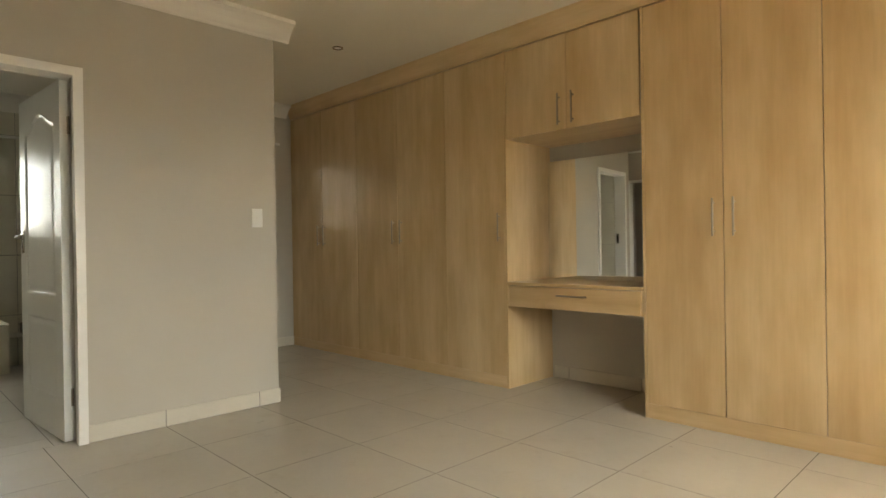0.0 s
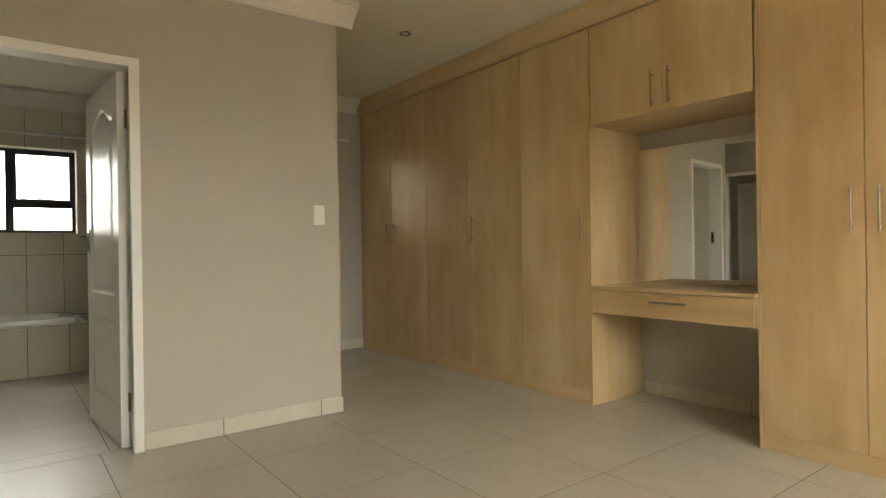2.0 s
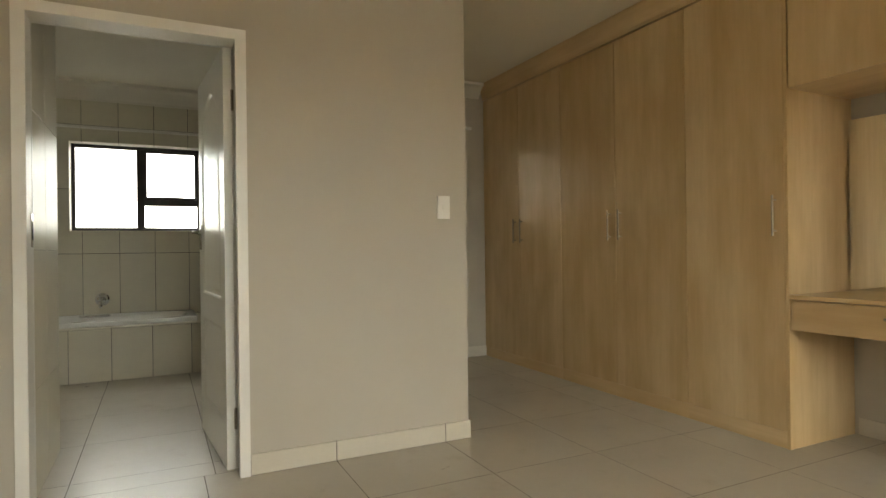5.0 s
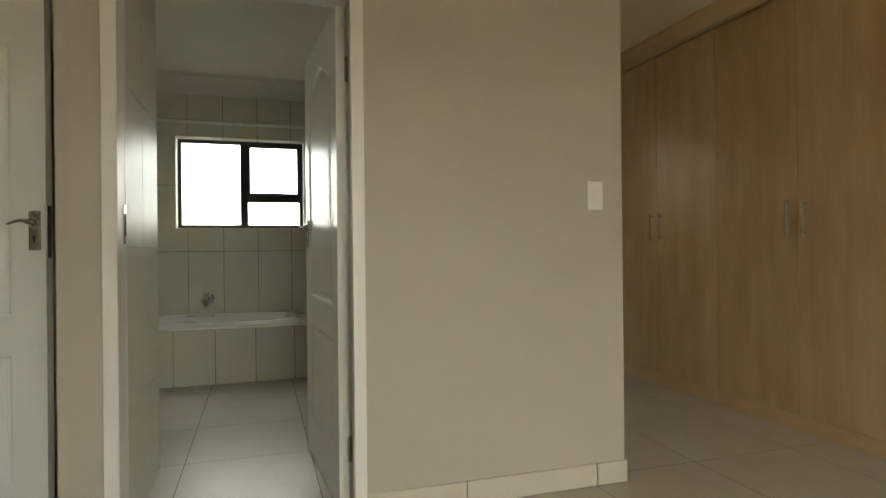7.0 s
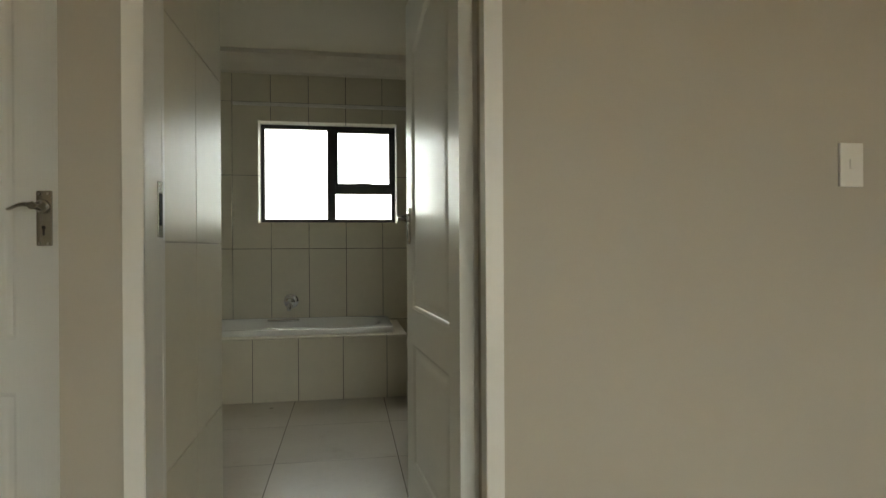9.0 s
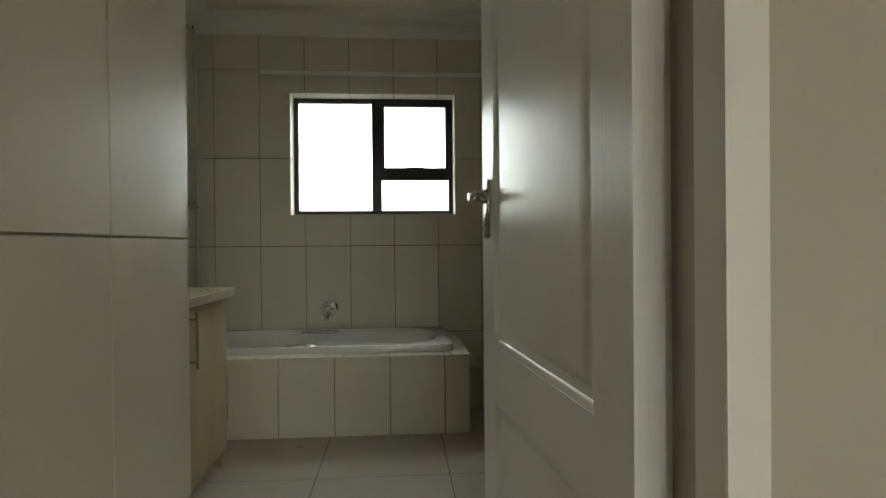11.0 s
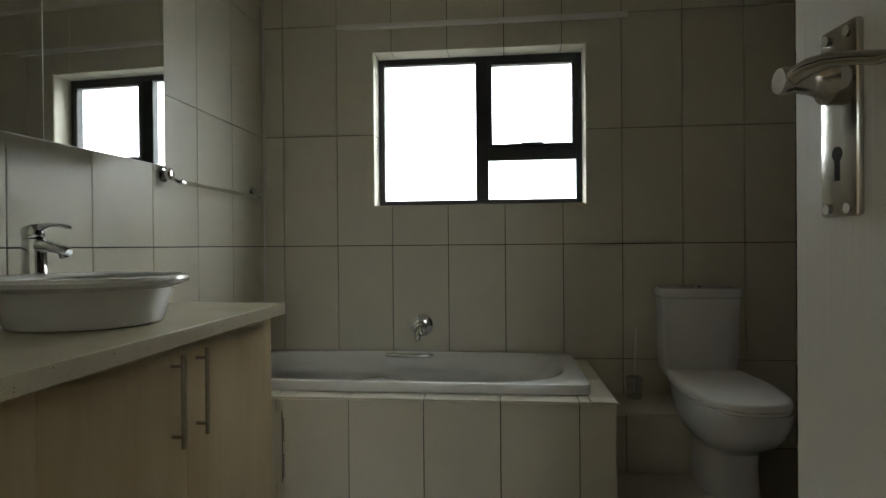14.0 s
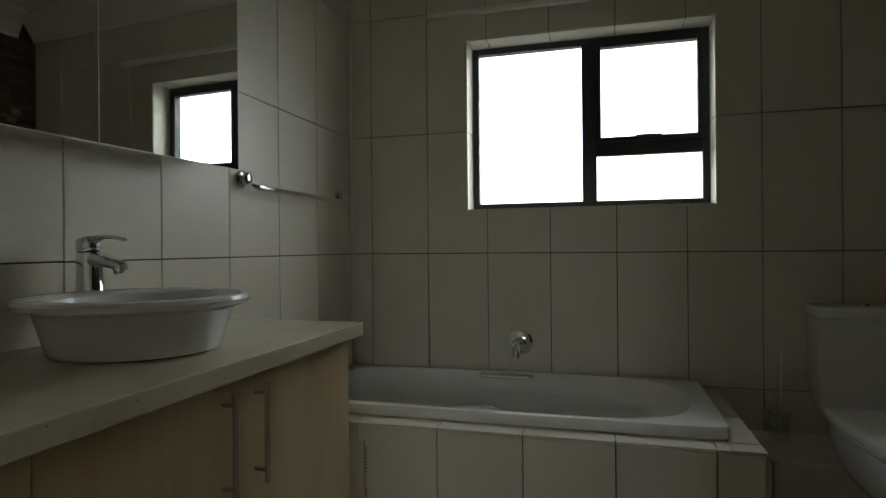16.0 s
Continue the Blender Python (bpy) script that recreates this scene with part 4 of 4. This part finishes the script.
def cut_tile(parent, m, u0, u1, v0, v1, hole, t, mat, gap=0.0042):
    """One tile less a rectangular hole, as one mesh with an L or U outline."""
    g = gap / 2
    u0, u1, v0, v1 = u0 + g, u1 - g, v0 + g, v1 - g
    us = sorted({u0, u1, *[c for c in hole[:2] if u0 < c < u1]})
    vs = sorted({v0, v1, *[c for c in hole[2:] if v0 < c < v1]})
    bm = bmesh.new()
    grid = {}
    for a, b in zip(us, us[1:]):
        for c, d in zip(vs, vs[1:]):
            mu, mv = (a + b) / 2, (c + d) / 2
            if hole[0] < mu < hole[1] and hole[2] < mv < hole[3]:
                continue
            bm.faces.new([grid.setdefault(p, bm.verts.new((*p, 0))) if p not in grid else grid[p] for p in ((a, c), (b, c), (b, d), (a, d))])
    for vtx in [w for w in bm.verts if not w.link_faces]:
        bm.verts.remove(vtx)
    if not bm.faces:
        bm.free()
        return
    r = bmesh.ops.extrude_face_region(bm, geom=list(bm.faces))
    for w in r["geom"]:
        if isinstance(w, bmesh.types.BMVert):
            w.co.z = t
    bmesh.ops.recalc_face_normals(bm, faces=bm.faces)
    me = bpy.data.meshes.new("tile")
    bm.to_mesh(me)
    bm.free()
    me.materials.append(mat)
    ob = new("tile", me)
    ob.parent = parent
    ob.matrix_basis = Matrix.Translation(-BASE[parent]) @ m


def tile_wall(parent, m, ulo, uhi, ustart, ustep, vlo, vhi, vstart, vstep, mat=TILE, hole=None, t=0.009):
    for a, b in spans(ulo, uhi, ustart, ustep):
        for c, d in spans(vlo, vhi, vstart, vstep):
            if hole and a < hole[1] and b > hole[0] and c < hole[3] and d > hole[2]:
                cut_tile(parent, m, a, b, c, d, hole, t, mat)
            else:
                lay("tile", parent, m, a, b, c, d, t, mat)


ROW0, ROWH, TTOP = 1.051, 0.603, 2.515
by_name = bpy.data.objects
# window wall: u along y, outward +x
w = by_name["wall_window"]
tile_wall(w, plane((WIN - 0.009, 0, 0), (0, 1, 0), (0, 0, 1)), LEFT, RIGHT - 0.012, -2.785, 0.3045, 0.0, TTOP, ROW0, ROWH, hole=BWIN)
# tiled reveals of the window
tile_wall(w, plane((0, BWIN[0] - 0.002, 0), (-1, 0, 0), (0, 0, 1)), 3.501, 3.655, 9, 1, BWIN[2], BWIN[3], ROW0, ROWH, t=0.008)
tile_wall(w, plane((0, BWIN[1] + 0.002, 0), (1, 0, 0), (0, 0, 1)), -3.655, -3.501, 9, 1, BWIN[2], BWIN[3], ROW0, ROWH, t=0.008)
tile_wall(w, plane((0, 0, BWIN[3] + 0.002), (0, 1, 0), (1, 0, 0)), BWIN[0] + 0.007, BWIN[1] - 0.007, -2.785, 0.3045, -3.655, -3.501, 9, 1, t=0.008)
tile_wall(w, plane((0, 0, BWIN[2] - 0.002), (1, 0, 0), (0, 1, 0)), -3.655, -3.501, 9, 1, BWIN[0] + 0.007, BWIN[1] - 0.007, -2.785, 0.3045, t=0.008)
# basin wall: u along -x, outward +y
w = by_name["wall_basin"]
tile_wall(w, plane((0, LEFT - 0.009, 0), (-1, 0, 0), (0, 0, 1)), 0.83, 3.499, 2.140, 0.328, 0.0, TTOP, ROW0, ROWH)
# side wall by the door
w = by_name["wall_nib"]
tile_wall(w, plane((0, NIB - 0.009, 0), (-1, 0, 0), (0, 0, 1)), 0.142, 0.839, 0.47, 0.40, 0.0, TTOP, 1.070, ROWH)
tile_wall(w, plane((-0.831, 0, 0), (0, -1, 0), (0, 0, 1)), 2.028, 2.90, 2.34, 0.3045, 0.0, TTOP, ROW0, ROWH, t=0.008)
# bathroom side of the door wall
w = by_name["wall_bathroom_door"]
tile_wall(w, plane((-0.1205, 0, 0), (0, -1, 0), (0, 0, 1)), 0.115, 1.165, 0.35, 0.3045, 0.0, TTOP, ROW0, ROWH, t=0.008)
# trim strip in the corner of the window wall
structure("trim_corner", boxes((WIN + 0.001, WIN + 0.011, LEFT + 0.001, LEFT + 0.011, 0.44, TTOP), bevel=0.003), PLASTIC, "white plastic trim strip in the tiled corner", "trim")
# bath panels, rim and end
w = bs
m = plane((BX - 0.009, 0, 0), (0, 1, 0), (0, 0, 1))
for a, b in spans(LEFT, -1.150, -2.201, 0.3045):
    lay("tile", w, m, a, b, 0.0, 0.431, 0.009, TILE)
m = plane((0, 0, 0.432), (0, 1, 0), (-1, 0, 0))
for a, b in spans(LEFT, -1.245, -2.201, 0.3045):
    lay("tile", w, m, a, b, 2.657, 2.775, 0.009, TILE)
for a, b in spans(2.657, 3.499, 2.74, 0.3045):
    lay("tile", w, m, -1.245, -1.143, a, b, 0.009, TILE)
m = plane((0, -1.157, 0), (-1, 0, 0), (0, 0, 1))
for a, b in spans(2.664, 3.499, 2.97, 0.3045):
    lay("tile", w, m, a, b, 0.0, 0.431, 0.009, TILE)
# access grille on the bath panel
vg = thing("access_grille", (BX + 0.004, -2.52, 0.2), "cream perforated access panel on the bath front", "grille")
part("frame", boxes((BX, BX + 0.004, -2.80, -2.479, 0.09, 0.376), bevel=0.0015), TILE, vg)
part("slit", boxes((BX + 0.0003, BX + 0.001, -2.4785, -2.476, 0.088, 0.378)), DARKGAP, vg, "dark slit beside the panel")
for k in range(16):
    z = (0.108 if k < 8 else 0.257) + (k % 8) * 0.0125
    part("perforation", boxes((BX + 0.0003, BX + 0.0012, -2.4735, -2.4685, z, z + 0.006)), DARKGAP, vg)
# ledge
m = plane((-3.129, 0, 0), (0, 1, 0), (0, 0, 1))
for a, b in spans(-1.148, -0.46, -1.02, 0.3045):
    lay("tile", bxg, m, a, b, 0.0, 0.262, 0.009, TILE)
m = plane((0, 0, 0.262), (0, 1, 0), (-1, 0, 0))
for a, b in spans(-1.148, -0.46, -1.02, 0.3045):
    lay("tile", bxg, m, a, b, 3.121, 3.499, 0.008, TILE)
# skirting tiles
sk = thing("skirting", (0, 0, 0), "cream porcelain tile skirting along painted walls", "skirting", "", "structure")
m = plane((0.0005, 0, 0), (0, 1, 0), (0, 0, 1))
for a, b in spans(DOOR[1] + 0.036, 0.010, -0.755, 0.608):
    lay("skirting_tile", sk, m, a, b, 0.0, 0.1, 0.010, SKIRT)
m = plane((0, 0.0005, 0), (-1, 0, 0), (0, 0, 1))
for a, b in spans(0.0, 2.11, 0.6, 0.608):
    lay("skirting_tile", sk, m, a, b, 0.0, 0.1, 0.010, SKIRT)
m = plane((PASS + 0.0005, 0, 0), (0, 1, 0), (0, 0, 1))
for a, b in spans(0.012, WARD + 0.02, 0.46, 0.608):
    lay("skirting_tile", sk, m, a, b, 0.0, 0.1, 0.010, SKIRT)
m = plane((0, NORTH - 0.0005, 0), (1, 0, 0), (0, 0, 1))
for a, b in spans(0.985, 2.03, 1.73, 0.608):
    lay("skirting_tile", sk, m, a, b, 0.0, 0.1, 0.010, SKIRT)
m = plane((0, SOUTH + 0.0005, 0), (-1, 0, 0), (0, 0, 1))
for a, b in spans(-4.94, -0.74, -1.73, 0.608):
    lay("skirting_tile", sk, m, a, b, 0.0, 0.1, 0.010, SKIRT)
part("joint_backing", boxes((0.0004, 0.006, DOOR[1] + 0.036, 0.008, 0.0, 0.097), (0.986, 2.029, NORTH - 0.006, NORTH - 0.0004, 0, 0.097)), TGROUT, sk, "dark skirting joints")
# floors
fl = by_name["floor"]
m = plane((0, 0, -0.009), (1, 0, 0), (0, 1, 0))
S = 0.608
for a, b in spans(-2.12, 4.95, 0.515, S):
    for c, d in spans(SOUTH, NORTH, -0.755, S):
        if b <= -0.06 and d <= 0.0:
            continue
        lay("tile", fl, m, a, b, max(c, -0.05) if b <= -0.06 else c, d, 0.009, FLOOR, 0.0036)
for c, d in spans(SOUTH, -2.20, -0.755, S):
    lay("tile", fl, m, -0.47, 0.515 - S, c, d, 0.009, FLOOR, 0.0036)
for a, b in spans(WIN, 0.515 - S, -1.484, S):
    for c, d in spans(LEFT, -0.10, -1.92, S):
        if b > -0.47 and d < -2.0:
            continue
        lay("tile", fl, m, a, b, c, d, 0.009, FLOOR, 0.0036)
